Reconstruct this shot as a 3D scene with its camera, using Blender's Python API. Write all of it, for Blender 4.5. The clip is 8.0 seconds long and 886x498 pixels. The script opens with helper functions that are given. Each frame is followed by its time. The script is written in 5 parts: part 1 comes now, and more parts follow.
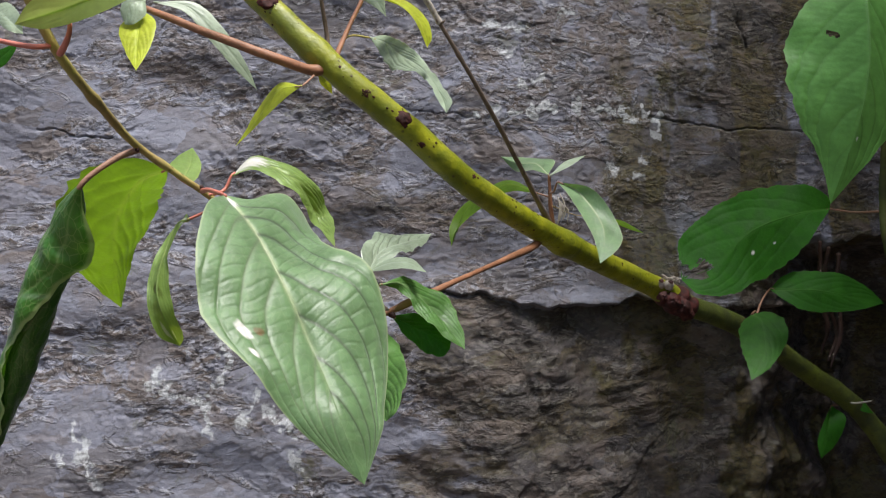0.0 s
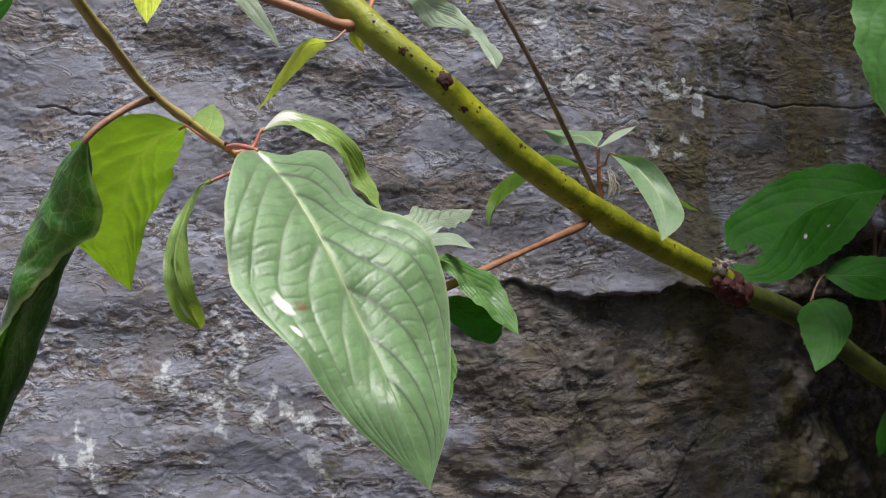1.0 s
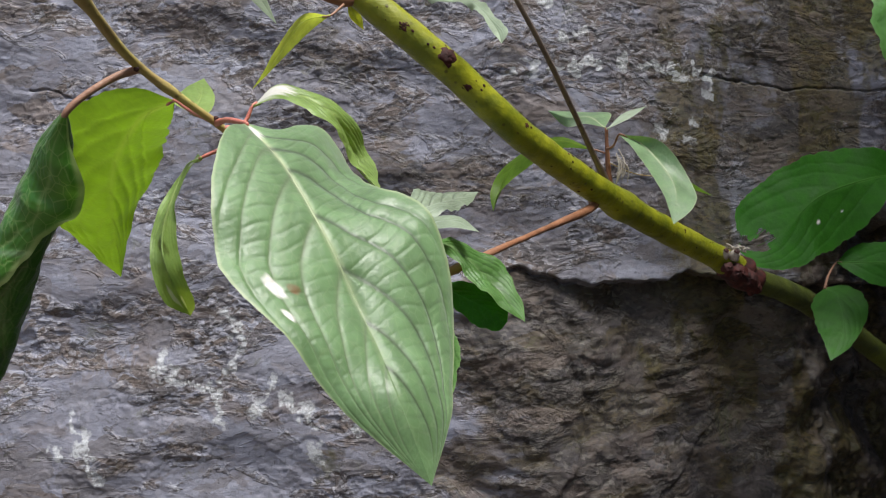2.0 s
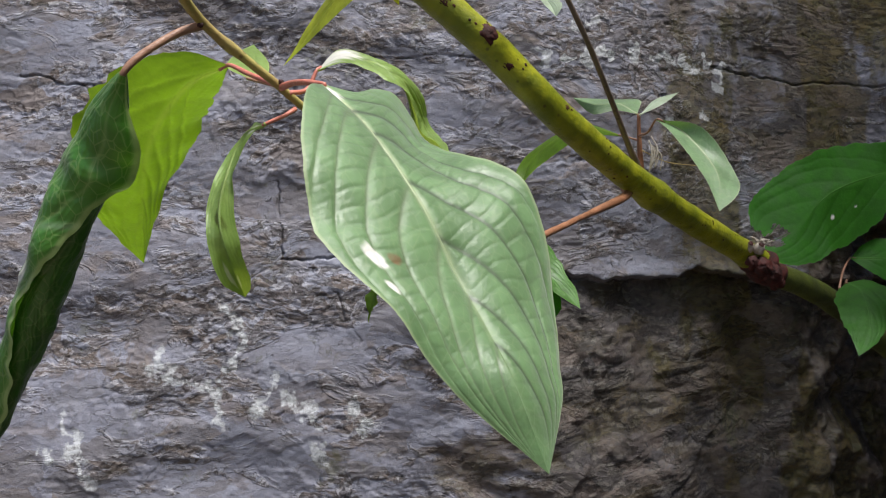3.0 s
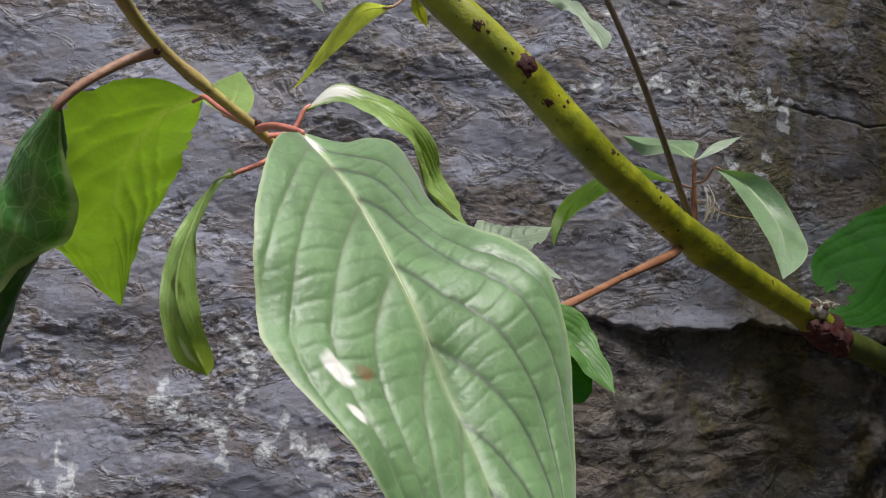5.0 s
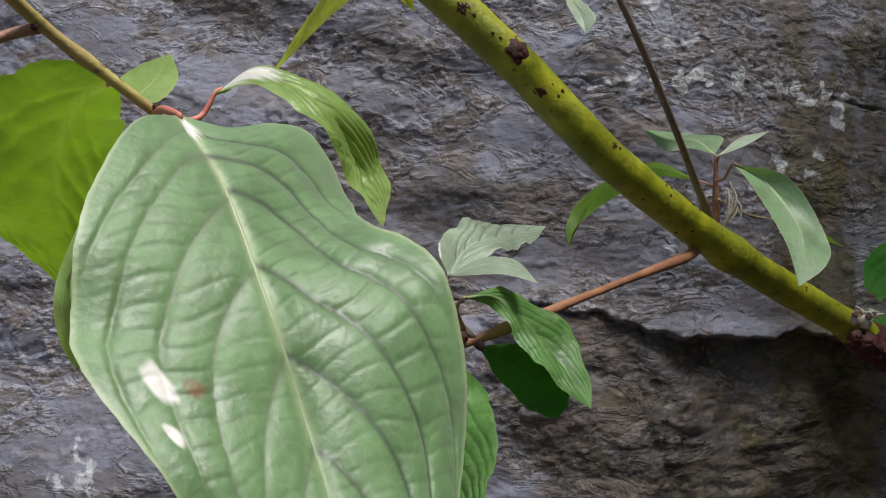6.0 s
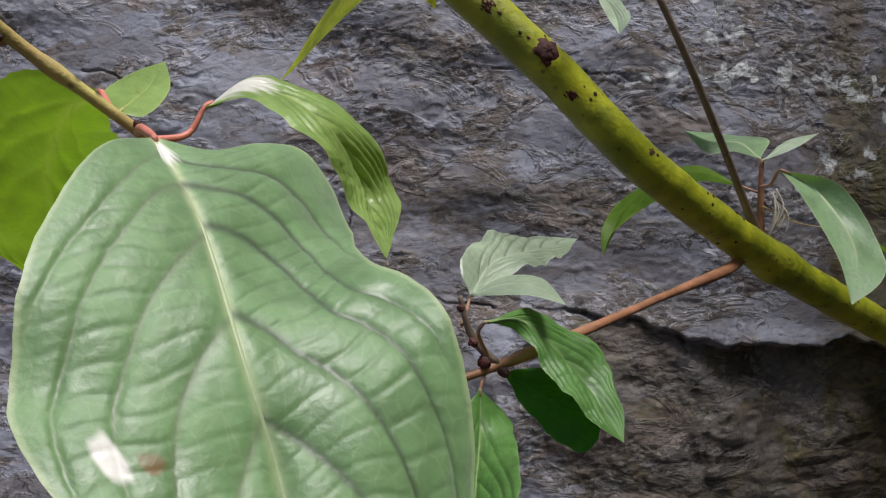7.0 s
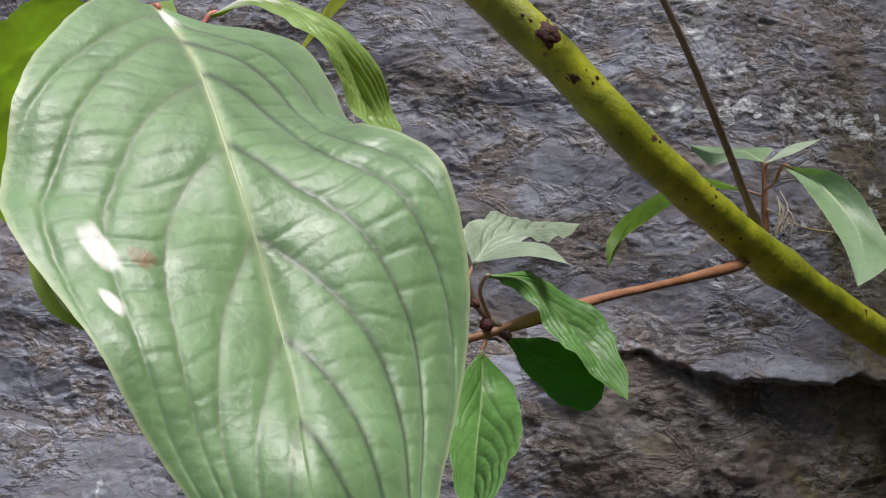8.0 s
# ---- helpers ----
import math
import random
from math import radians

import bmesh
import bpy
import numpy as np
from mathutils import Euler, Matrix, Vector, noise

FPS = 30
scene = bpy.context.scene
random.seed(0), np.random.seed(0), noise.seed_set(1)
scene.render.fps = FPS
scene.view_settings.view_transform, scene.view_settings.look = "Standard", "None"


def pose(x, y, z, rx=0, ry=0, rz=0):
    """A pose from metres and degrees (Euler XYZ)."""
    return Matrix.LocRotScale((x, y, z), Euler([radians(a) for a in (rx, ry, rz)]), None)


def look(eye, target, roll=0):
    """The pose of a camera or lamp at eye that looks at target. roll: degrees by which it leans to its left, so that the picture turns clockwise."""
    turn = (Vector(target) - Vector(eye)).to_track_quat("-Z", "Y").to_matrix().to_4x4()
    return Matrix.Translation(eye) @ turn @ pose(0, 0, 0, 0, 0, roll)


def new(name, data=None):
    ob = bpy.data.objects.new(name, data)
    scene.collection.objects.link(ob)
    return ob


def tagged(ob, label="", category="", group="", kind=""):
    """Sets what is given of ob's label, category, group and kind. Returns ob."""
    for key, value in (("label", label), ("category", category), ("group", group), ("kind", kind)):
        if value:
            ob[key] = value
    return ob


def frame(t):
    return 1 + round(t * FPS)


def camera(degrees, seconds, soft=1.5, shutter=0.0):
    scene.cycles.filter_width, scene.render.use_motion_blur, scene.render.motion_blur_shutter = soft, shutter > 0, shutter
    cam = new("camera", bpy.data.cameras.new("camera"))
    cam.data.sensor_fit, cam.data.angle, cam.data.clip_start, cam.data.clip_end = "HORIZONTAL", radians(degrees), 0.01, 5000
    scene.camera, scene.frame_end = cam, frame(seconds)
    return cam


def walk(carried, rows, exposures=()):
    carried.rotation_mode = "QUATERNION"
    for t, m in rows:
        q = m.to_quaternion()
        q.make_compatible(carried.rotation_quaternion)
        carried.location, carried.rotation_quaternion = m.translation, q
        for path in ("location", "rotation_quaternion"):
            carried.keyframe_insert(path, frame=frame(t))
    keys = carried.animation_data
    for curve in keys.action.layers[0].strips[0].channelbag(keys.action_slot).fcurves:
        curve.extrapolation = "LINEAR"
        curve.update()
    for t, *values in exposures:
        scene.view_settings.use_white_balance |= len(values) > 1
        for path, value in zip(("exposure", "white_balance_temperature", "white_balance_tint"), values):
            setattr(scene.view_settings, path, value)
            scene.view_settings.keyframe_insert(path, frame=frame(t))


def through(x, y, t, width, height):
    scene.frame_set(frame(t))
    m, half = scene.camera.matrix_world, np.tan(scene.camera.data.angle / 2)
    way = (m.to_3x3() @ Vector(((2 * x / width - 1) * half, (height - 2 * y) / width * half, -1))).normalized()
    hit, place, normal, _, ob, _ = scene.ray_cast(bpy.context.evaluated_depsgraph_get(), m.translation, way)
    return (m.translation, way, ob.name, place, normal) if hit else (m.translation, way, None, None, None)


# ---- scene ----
cam = camera(45.3, 8.0, soft=1.15)
PATH = [
    (0, (0.026, 0.002, 1.222), (-0.006, 2.001, 1.24), -1.2),
    (0.5, (0.02, 0.03, 1.217), (-0.028, 2.029, 1.241), -1.2),
    (1, (0.009, 0.046, 1.214), (-0.026, 2.046, 1.232), -1.4),
    (1.5, (0.011, 0.054, 1.214), (-0.037, 2.053, 1.211), -1.4),
    (3, (-0.02, 0.079, 1.205), (0.021, 2.079, 1.219), -1.3),
    (3.5, (-0.04, 0.09, 1.209), (0.069, 2.087, 1.227), -0.6),
    (4, (-0.033, 0.102, 1.21), (0.045, 2.1, 1.249), 0.4),
    (4.5, (-0.024, 0.113, 1.216), (0.001, 2.112, 1.252), 1.2),
    (6, (0.017, 0.145, 1.221), (-0.193, 2.134, 1.245), 2.6),
    (6.5, (0.023, 0.157, 1.222), (-0.241, 2.14, 1.24), 2.8),
    (7, (0.019, 0.164, 1.228), (-0.265, 2.144, 1.228), 2.7),
    (7.5, (0.018, 0.17, 1.222), (-0.284, 2.147, 1.254), 2.7),
    (8, (0.022, 0.166, 1.197), (-0.288, 2.132, 1.386), 3.0),
]
walk(cam, [(t, look(eye, target, roll)) for t, eye, target, roll in PATH], exposures=((0, 0.54), (3.0, 0.58), (4.5, 0.44), (6.0, 0.25), (7.5, 0.25), (8.0, 0.42)))

# ---- daylight ----
SUN_ELEVATION, SUN_AZIMUTH = 67.0, 138.0   # degrees; azimuth clockwise from +y
world = bpy.data.worlds.new("sky")
scene.world = world
world.use_nodes = True
wn = world.node_tree
sky = wn.nodes.new("ShaderNodeTexSky")
sky.sky_type = "NISHITA"
sky.sun_disc = False
sky.sun_elevation = radians(SUN_ELEVATION)
sky.sun_rotation = radians(SUN_AZIMUTH)
sky.air_density, sky.dust_density, sky.ozone_density = 0.9, 2.6, 1.1
wn.nodes["Background"].inputs["Strength"].default_value = 0.088
wn.links.new(sky.outputs["Color"], wn.nodes["Background"].inputs["Color"])
sun_data = bpy.data.lights.new("sun", "SUN")
sun_data.energy, sun_data.angle, sun_data.color = 3.9, radians(20), (1.0, 0.98, 0.95)
sun = new("sun", sun_data)
az, el = radians(SUN_AZIMUTH), radians(SUN_ELEVATION)
sun.matrix_world = look((math.sin(az) * math.cos(el) * 5, math.cos(az) * math.cos(el) * 5, math.sin(el) * 5 + 1.2), (0, 0, 1.2))


# ---- materials ----
class Nodes:
    """Short hand for building node trees."""

    def __init__(self, name):
        self.mat = bpy.data.materials.new(name)
        self.mat.use_nodes = True
        self.t = self.mat.node_tree
        self.bsdf = self.t.nodes["Principled BSDF"]
        self.out = self.t.nodes["Material Output"]
        self.coord = self.add("ShaderNodeTexCoord").outputs["Object"]

    def add(self, kind):
        return self.t.nodes.new(kind)

    def link(self, a, b):
        self.t.links.new(a, b)

    def put(self, socket, value):
        if isinstance(value, bpy.types.NodeSocket):
            self.link(value, socket)
        elif isinstance(value, tuple) and len(value) == 3 and socket.type == "RGBA":
            socket.default_value = (*value, 1)
        else:
            socket.default_value = value

    def noise(self, scale, detail=4.0, rough=0.55, distort=0.0, stretch=None):
        n = self.add("ShaderNodeTexNoise")
        n.inputs["Scale"].default_value, n.inputs["Detail"].default_value = scale, detail
        n.inputs["Roughness"].default_value, n.inputs["Distortion"].default_value = rough, distort
        vec = self.coord
        if stretch:
            mp = self.add("ShaderNodeMapping")
            mp.inputs["Scale"].default_value = stretch
            self.link(vec, mp.inputs["Vector"])
            vec = mp.outputs["Vector"]
        self.link(vec, n.inputs["Vector"])
        return n.outputs["Fac"]

    def voronoi(self, scale, feature="F1", stretch=None, rand=1.0):
        n = self.add("ShaderNodeTexVoronoi")
        n.feature = feature
        n.inputs["Scale"].default_value = scale
        n.inputs["Randomness"].default_value = rand
        vec = self.coord
        if stretch:
            mp = self.add("ShaderNodeMapping")
            mp.inputs["Scale"].default_value = stretch
            self.link(vec, mp.inputs["Vector"])
            vec = mp.outputs["Vector"]
        self.link(vec, n.inputs["Vector"])
        return n.outputs["Distance"]

    def attr(self, name):
        n = self.add("ShaderNodeAttribute")
        n.attribute_name = name
        return n.outputs["Fac"]

    def ramp(self, fac, lo, hi, a=0.0, b=1.0):
        n = self.add("ShaderNodeMapRange")
        n.interpolation_type = "SMOOTHSTEP"
        for key, v in (("From Min", lo), ("From Max", hi), ("To Min", a), ("To Max", b)):
            n.inputs[key].default_value = v
        self.link(fac, n.inputs["Value"])
        return n.outputs["Result"]

    def math(self, op, a, b=0.0):
        n = self.add("ShaderNodeMath")
        n.operation = op
        self.put(n.inputs[0], a)
        self.put(n.inputs[1], b)
        return n.outputs[0]

    def mix(self, fac, a, b):
        n = self.add("ShaderNodeMix")
        n.data_type = "RGBA"
        self.put(n.inputs["Factor"], fac)
        self.put(n.inputs["A"], a)
        self.put(n.inputs["B"], b)
        return n.outputs["Result"]

    def bump(self, height, strength, distance, normal=None):
        n = self.add("ShaderNodeBump")
        n.inputs["Strength"].default_value, n.inputs["Distance"].default_value = strength, distance
        self.link(height, n.inputs["Height"])
        if normal:
            self.link(normal, n.inputs["Normal"])
        return n.outputs["Normal"]

    def finish(self, colour, rough, normal=None, spec=0.4):
        self.put(self.bsdf.inputs["Base Color"], colour)
        self.put(self.bsdf.inputs["Roughness"], rough)
        self.bsdf.inputs["Specular IOR Level"].default_value = spec
        if normal:
            self.link(normal, self.bsdf.inputs["Normal"])
        return self.mat


def rock_material():
    """Lavender-grey limestone: smooth worn skins with ragged flaky zones between them, brown earth that also paints
    shade below the ledge, and white lime.
    """
    n = Nodes("weathered_limestone")
    big = n.noise(8, 4, 0.55, 0.4, (1, 1, 2.0))
    mid = n.noise(70, 6, 0.65, 0.8, (1, 1, 2.4))
    fine = n.noise(330, 6, 0.7, 0.8, (1, 1, 1.8))
    grain = n.noise(1300, 3, 0.7, 0.2, (1, 1, 1.5))
    ragged = n.ramp(n.math("ADD", n.noise(27, 6, 0.66, 0.9, (1, 1, 2.2)), n.math("MULTIPLY", n.attr("rough"), 0.2)), 0.50, 0.60)
    swirl = n.add("ShaderNodeTexNoise")
    swirl.inputs["Scale"].default_value, swirl.inputs["Detail"].default_value = 60, 7
    n.link(n.coord, swirl.inputs["Vector"])
    bent = n.add("ShaderNodeVectorMath")
    bent.operation = "MULTIPLY_ADD"
    n.link(swirl.outputs["Color"], bent.inputs[0])
    bent.inputs[1].default_value = (0.026, 0.026, 0.016)
    n.link(n.coord, bent.inputs[2])
    flat = n.add("ShaderNodeMapping")
    flat.inputs["Scale"].default_value = (1, 0.6, 2.2)
    n.link(bent.outputs[0], flat.inputs["Vector"])

    def skins(scale):
        cell, edge = n.add("ShaderNodeTexVoronoi"), n.add("ShaderNodeTexVoronoi")
        edge.feature = "DISTANCE_TO_EDGE"
        for v in (cell, edge):
            v.inputs["Scale"].default_value = scale
            n.link(flat.outputs["Vector"], v.inputs["Vector"])
        sep = n.add("ShaderNodeSeparateColor")
        n.link(cell.outputs["Color"], sep.inputs[0])
        return sep.outputs, edge.outputs["Distance"]

    slab, _ = skins(38)
    flake, flake_edge = skins(110)
    chip, _ = skins(290)
    grey = n.mix(n.ramp(big, 0.36, 0.62), (0.222, 0.216, 0.255), (0.313, 0.322, 0.398))
    grey = n.mix(n.ramp(slab[0], 0.35, 1.0, 0, 0.75), grey, (0.335, 0.350, 0.432))
    grey = n.mix(n.ramp(slab[1], 0.6, 0.95, 0, 0.7), grey, (0.183, 0.166, 0.170))
    broken = n.ramp(ragged, 0.0, 1.0, 0.12, 1.0)
    grey = n.mix(n.math("MULTIPLY", broken, n.ramp(flake[0], 0.58, 0.68, 0, 0.65)), grey, (0.43, 0.435, 0.52))
    grey = n.mix(n.math("MULTIPLY", broken, n.ramp(flake[1], 0.60, 0.70, 0, 0.75)), grey, (0.125, 0.105, 0.10))
    grey = n.mix(n.math("MULTIPLY", n.math("MULTIPLY", ragged, n.ramp(n.attr("rough"), -0.2, 0.2)), n.ramp(flake[2], 0.55, 0.65, 0, 0.75)), grey, (0.22, 0.172, 0.145))
    grey = n.mix(n.math("MULTIPLY", broken, n.ramp(chip[0], 0.72, 0.78, 0, 0.7)), grey, (0.54, 0.53, 0.58))
    grey = n.mix(n.math("MULTIPLY", broken, n.ramp(chip[1], 0.74, 0.80, 0, 0.75)), grey, (0.085, 0.072, 0.07))
    grey = n.mix(n.ramp(mid, 0.34, 0.68, 0.22, 0.0), grey, (0.125, 0.116, 0.120))
    # brown of the earthy rock, kept dark to hold the shade below the ledge
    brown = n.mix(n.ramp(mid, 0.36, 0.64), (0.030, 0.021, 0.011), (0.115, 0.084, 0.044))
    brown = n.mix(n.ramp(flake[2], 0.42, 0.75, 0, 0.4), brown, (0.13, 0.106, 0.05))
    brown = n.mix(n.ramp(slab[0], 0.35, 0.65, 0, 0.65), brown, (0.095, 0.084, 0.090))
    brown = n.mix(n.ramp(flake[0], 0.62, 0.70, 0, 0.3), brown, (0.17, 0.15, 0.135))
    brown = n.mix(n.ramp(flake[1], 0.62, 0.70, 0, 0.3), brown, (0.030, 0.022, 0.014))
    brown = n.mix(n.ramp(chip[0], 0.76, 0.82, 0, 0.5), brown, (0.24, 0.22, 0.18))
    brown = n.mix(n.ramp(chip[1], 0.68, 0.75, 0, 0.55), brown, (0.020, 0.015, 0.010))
    soil_shade = n.math("MULTIPLY", n.ramp(n.math("ADD", n.attr("stain_shade"), n.math("MULTIPLY", n.math("SUBTRACT", mid, 0.5), 1.5)), 0.35, 0.75), 0.88)
    col = n.mix(soil_shade, grey, brown)
    earthy = n.mix(n.ramp(mid, 0.36, 0.64), (0.058, 0.044, 0.012), (0.165, 0.122, 0.036))
    earthy = n.mix(n.ramp(flake[2], 0.5, 0.7, 0, 0.6), earthy, (0.12, 0.108, 0.030))
    earthy = n.mix(n.ramp(chip[1], 0.7, 0.78, 0, 0.6), earthy, (0.035, 0.026, 0.014))
    col = n.mix(n.ramp(n.math("ADD", n.attr("tint"), n.math("MULTIPLY", n.math("SUBTRACT", fine, 0.5), 0.9)), 0.35, 0.85, 0, 0.75), col, earthy)
    patch = n.math("MULTIPLY", n.ramp(n.noise(21, 6, 0.72, 0.8, (1, 1, 1.8)), 0.49, 0.56, 0, 0.65), n.ramp(slab[2], 0.2, 0.5))
    patch = n.math("MULTIPLY", patch, n.ramp(n.attr("rough"), -0.4, 0.1, 0.3, 1.0))
    col = n.mix(patch, col, (0.20, 0.158, 0.135))
    moss = n.noise(31, 7, 0.75, 0.5)
    col = n.mix(n.ramp(moss, 0.59, 0.66, 0, 0.45), col, (0.116, 0.121, 0.055))
    rim = n.math("MULTIPLY", n.ramp(flake_edge, 0.015, 0.05, 1, 0), n.ramp(fine, 0.47, 0.56))
    rim = n.math("MULTIPLY", rim, n.ramp(ragged, 0.45, 0.95, 0.0, 0.55))
    rim = n.math("MULTIPLY", rim, n.math("SUBTRACT", 1.0, soil_shade))
    col = n.mix(rim, col, (0.502, 0.508, 0.550))
    lime = n.ramp(n.math("ADD", n.attr("lime"), n.math("MULTIPLY", n.math("SUBTRACT", n.noise(300, 7, 0.75, 0.5), 0.5), 1.5)), 0.42, 0.85, 0, 0.9)
    lime = n.math("MULTIPLY", lime, n.ramp(n.noise(520, 5, 0.7, 0.4), 0.34, 0.52, 0.5, 1.0))
    col = n.mix(lime, col, (0.675, 0.693, 0.710))
    pits = n.math("MULTIPLY", n.ramp(fine, 0.35, 0.40, 0.75, 0.0), n.ramp(ragged, 0, 1, 0.12, 1.0))
    col = n.mix(pits, col, (0.058, 0.052, 0.050))
    # short dark splits between the flakes
    line = n.math("ABSOLUTE", n.math("SUBTRACT", n.noise(46, 6, 0.62, 0.7, (1, 1, 3.4)), 0.5))
    split = n.math("MULTIPLY", n.ramp(line, 0.002, 0.009, 1.0, 0.0), n.ramp(n.noise(60, 3, 0.6), 0.5, 0.58))
    line2 = n.math("ABSOLUTE", n.math("SUBTRACT", n.noise(38, 5, 0.62, 0.5, (2.2, 1, 1)), 0.5))
    split = n.math("MAXIMUM", split, n.math("MULTIPLY", n.ramp(line2, 0.002, 0.007, 0.8, 0.0), n.ramp(n.noise(52, 3, 0.6), 0.56, 0.62)))
    line3 = n.math("ABSOLUTE", n.math("SUBTRACT", n.noise(120, 5, 0.6, 0.6, (1, 1, 4.0)), 0.5))
    split = n.math("MAXIMUM", split, n.math("MULTIPLY", n.ramp(line3, 0.004, 0.014, 0.9, 0.0), n.ramp(n.noise(150, 3, 0.6), 0.54, 0.6)))
    split = n.math("MULTIPLY", split, n.ramp(ragged, 0.0, 0.6, 0.3, 1.0))
    col = n.mix(n.math("MULTIPLY", split, 0.9), col, (0.034, 0.030, 0.030))
    col = n.mix(n.ramp(grain, 0.3, 0.5, 0.12, 0), col, (0.068, 0.060, 0.060))
    col = n.mix(n.attr("crack"), col, (0.019, 0.017, 0.015))
    relief = n.math("MULTIPLY", n.noise(230, 8, 0.72, 0.9, (1, 1, 2.0)), n.ramp(ragged, 0, 1, 0.22, 1.0))
    relief = n.math("SUBTRACT", relief, n.math("MULTIPLY", split, 0.5))
    relief = n.math("ADD", relief, n.math("MULTIPLY", n.math("MULTIPLY", flake[0], ragged), 0.35))
    nrm = n.bump(relief, 0.8, 0.0022)
    nrm = n.bump(grain, 0.35, 0.0005, nrm)
    return n.finish(col, n.ramp(mid, 0.3, 0.7, 0.5, 0.7), nrm, 0.45)


def bark_material(name, top, low, speck, rough=0.5, specks=0.65):
    n = Nodes(name)
    col = n.mix(n.ramp(n.noise(60, 5, 0.6, 0.5), 0.3, 0.7), low, top)
    col = n.mix(n.ramp(n.noise(30, 5, 0.6), 0.48, 0.66, 0, 0.6), col, low)
    spots = n.voronoi(330)
    keep = n.ramp(n.noise(120, 2), 0.5, 0.62)
    dots = n.math("MULTIPLY", n.ramp(spots, 0.12, 0.3, specks, 0.0), keep)
    col = n.mix(dots, col, speck)
    col = n.mix(n.attr("scar"), col, speck)
    nrm = n.bump(n.noise(420, 6, 0.65), 0.6, 0.0008)
    return n.finish(col, n.ramp(n.noise(90, 3), 0.3, 0.7, rough - 0.1, rough + 0.12), nrm, 0.6)


def leaf_material(name, upper, vein, through, thin=0.35, rough=0.42, gloss=0.5, lines=0.75, web=0.12, burn=(0.03, 0.018, 0.01), down=0.0):
    """A leaf blade: mottled green with paler veins, glossy cuticle, and light that passes through it."""
    n = Nodes(name)
    mottle = n.noise(130, 5, 0.6, 0.3)
    cells = n.voronoi(900)
    dark = tuple(c * 0.72 for c in upper)
    col = n.mix(n.ramp(mottle, 0.35, 0.7), dark, upper)
    col = n.mix(n.ramp(cells, 0.2, 0.8, 0.0, 0.18), col, dark)
    col = n.mix(n.math("MULTIPLY", n.attr("vein"), lines), col, vein)
    col = n.mix(n.ramp(n.voronoi(360, "DISTANCE_TO_EDGE", (1, 1, 0.6)), 0.015, 0.06, web, 0.0), col, vein)
    # darker green of the veins, with shade painted into furrows and the roll
    col = n.mix(n.math("MULTIPLY", n.attr("pigment_shade"), 0.95), col, tuple(c * 0.14 for c in upper))
    col = n.mix(n.attr("pale"), col, (0.88, 0.85, 0.79))
    col = n.mix(n.math("MULTIPLY", n.attr("scorch"), n.ramp(n.noise(420, 3), 0.3, 0.6, 0.5, 0.97)), col, burn)
    h = n.math("ADD", n.noise(700, 4, 0.6), n.math("MULTIPLY", cells, 0.4))
    nrm = n.bump(h, 0.3, 0.00035)
    n.finish(col, n.ramp(mottle, 0.3, 0.7, rough - 0.07, rough + 0.1), nrm, gloss)
    n.bsdf.inputs["Sheen Weight"].default_value = down
    n.bsdf.inputs["Sheen Roughness"].default_value = 0.45
    tr = n.add("ShaderNodeBsdfTranslucent")
    n.link(n.mix(n.math("MULTIPLY", n.attr("vein"), 0.5), n.mix(n.ramp(mottle, 0.3, 0.7), tuple(c * 0.8 for c in through), through), vein), tr.inputs["Color"])
    mx = n.add("ShaderNodeMixShader")
    mx.inputs[0].default_value = thin
    n.link(n.bsdf.outputs[0], mx.inputs[1])
    n.link(tr.outputs[0], mx.inputs[2])
    n.link(mx.outputs[0], n.out.inputs["Surface"])
    return n.mat


def plain_material(name, a, b, rough, scale=200.0):
    n = Nodes(name)
    return n.finish(n.mix(n.ramp(n.noise(scale, 4, 0.6), 0.3, 0.7), a, b), rough, n.bump(n.noise(scale * 3, 4, 0.6), 0.4, 0.0005))


ROCK = rock_material()
GROUND = plain_material("bare_earth", (0.06, 0.045, 0.03), (0.13, 0.10, 0.07), 0.9, 12.0)
BARK = bark_material("olive_green_bark", (0.42, 0.42, 0.018), (0.15, 0.18, 0.008), (0.05, 0.025, 0.012), 0.38)
BARK_OLD = bark_material("mossy_dark_bark", (0.11, 0.135, 0.012), (0.035, 0.045, 0.008), (0.03, 0.02, 0.012), 0.55)
TWIG_GREEN = bark_material("young_twig_bark", (0.46, 0.40, 0.11), (0.36, 0.25, 0.09), (0.05, 0.02, 0.012))
TWIG_RED = bark_material("red_brown_twig_bark", (0.42, 0.19, 0.10), (0.23, 0.10, 0.048), (0.06, 0.02, 0.015))
TWIG_GREY = bark_material("grey_brown_twig_bark", (0.17, 0.12, 0.09), (0.10, 0.07, 0.05), (0.04, 0.025, 0.02))
TWIG_DEAD = bark_material("dead_red_brown_bark", (0.08, 0.032, 0.022), (0.03, 0.014, 0.01), (0.35, 0.3, 0.26), 0.7, 0.8)
PETIOLE = bark_material("pink_red_petiole", (0.70, 0.22, 0.17), (0.52, 0.17, 0.12), (0.25, 0.08, 0.05), 0.4, 0.2)
PETIOLE_DULL = bark_material("brownish_petiole", (0.38, 0.22, 0.14), (0.30, 0.14, 0.09), (0.15, 0.06, 0.04), 0.45, 0.4)
SCAR = plain_material("dark_red_bark_scar", (0.024, 0.007, 0.006), (0.085, 0.018, 0.014), 0.7, 300.0)
FIBRE = plain_material("torn_pale_fibre", (0.35, 0.3, 0.24), (0.55, 0.5, 0.44), 0.8, 500.0)
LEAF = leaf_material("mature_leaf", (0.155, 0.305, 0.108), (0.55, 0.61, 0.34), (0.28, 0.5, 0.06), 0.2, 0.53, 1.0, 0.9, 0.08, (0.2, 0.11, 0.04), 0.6)
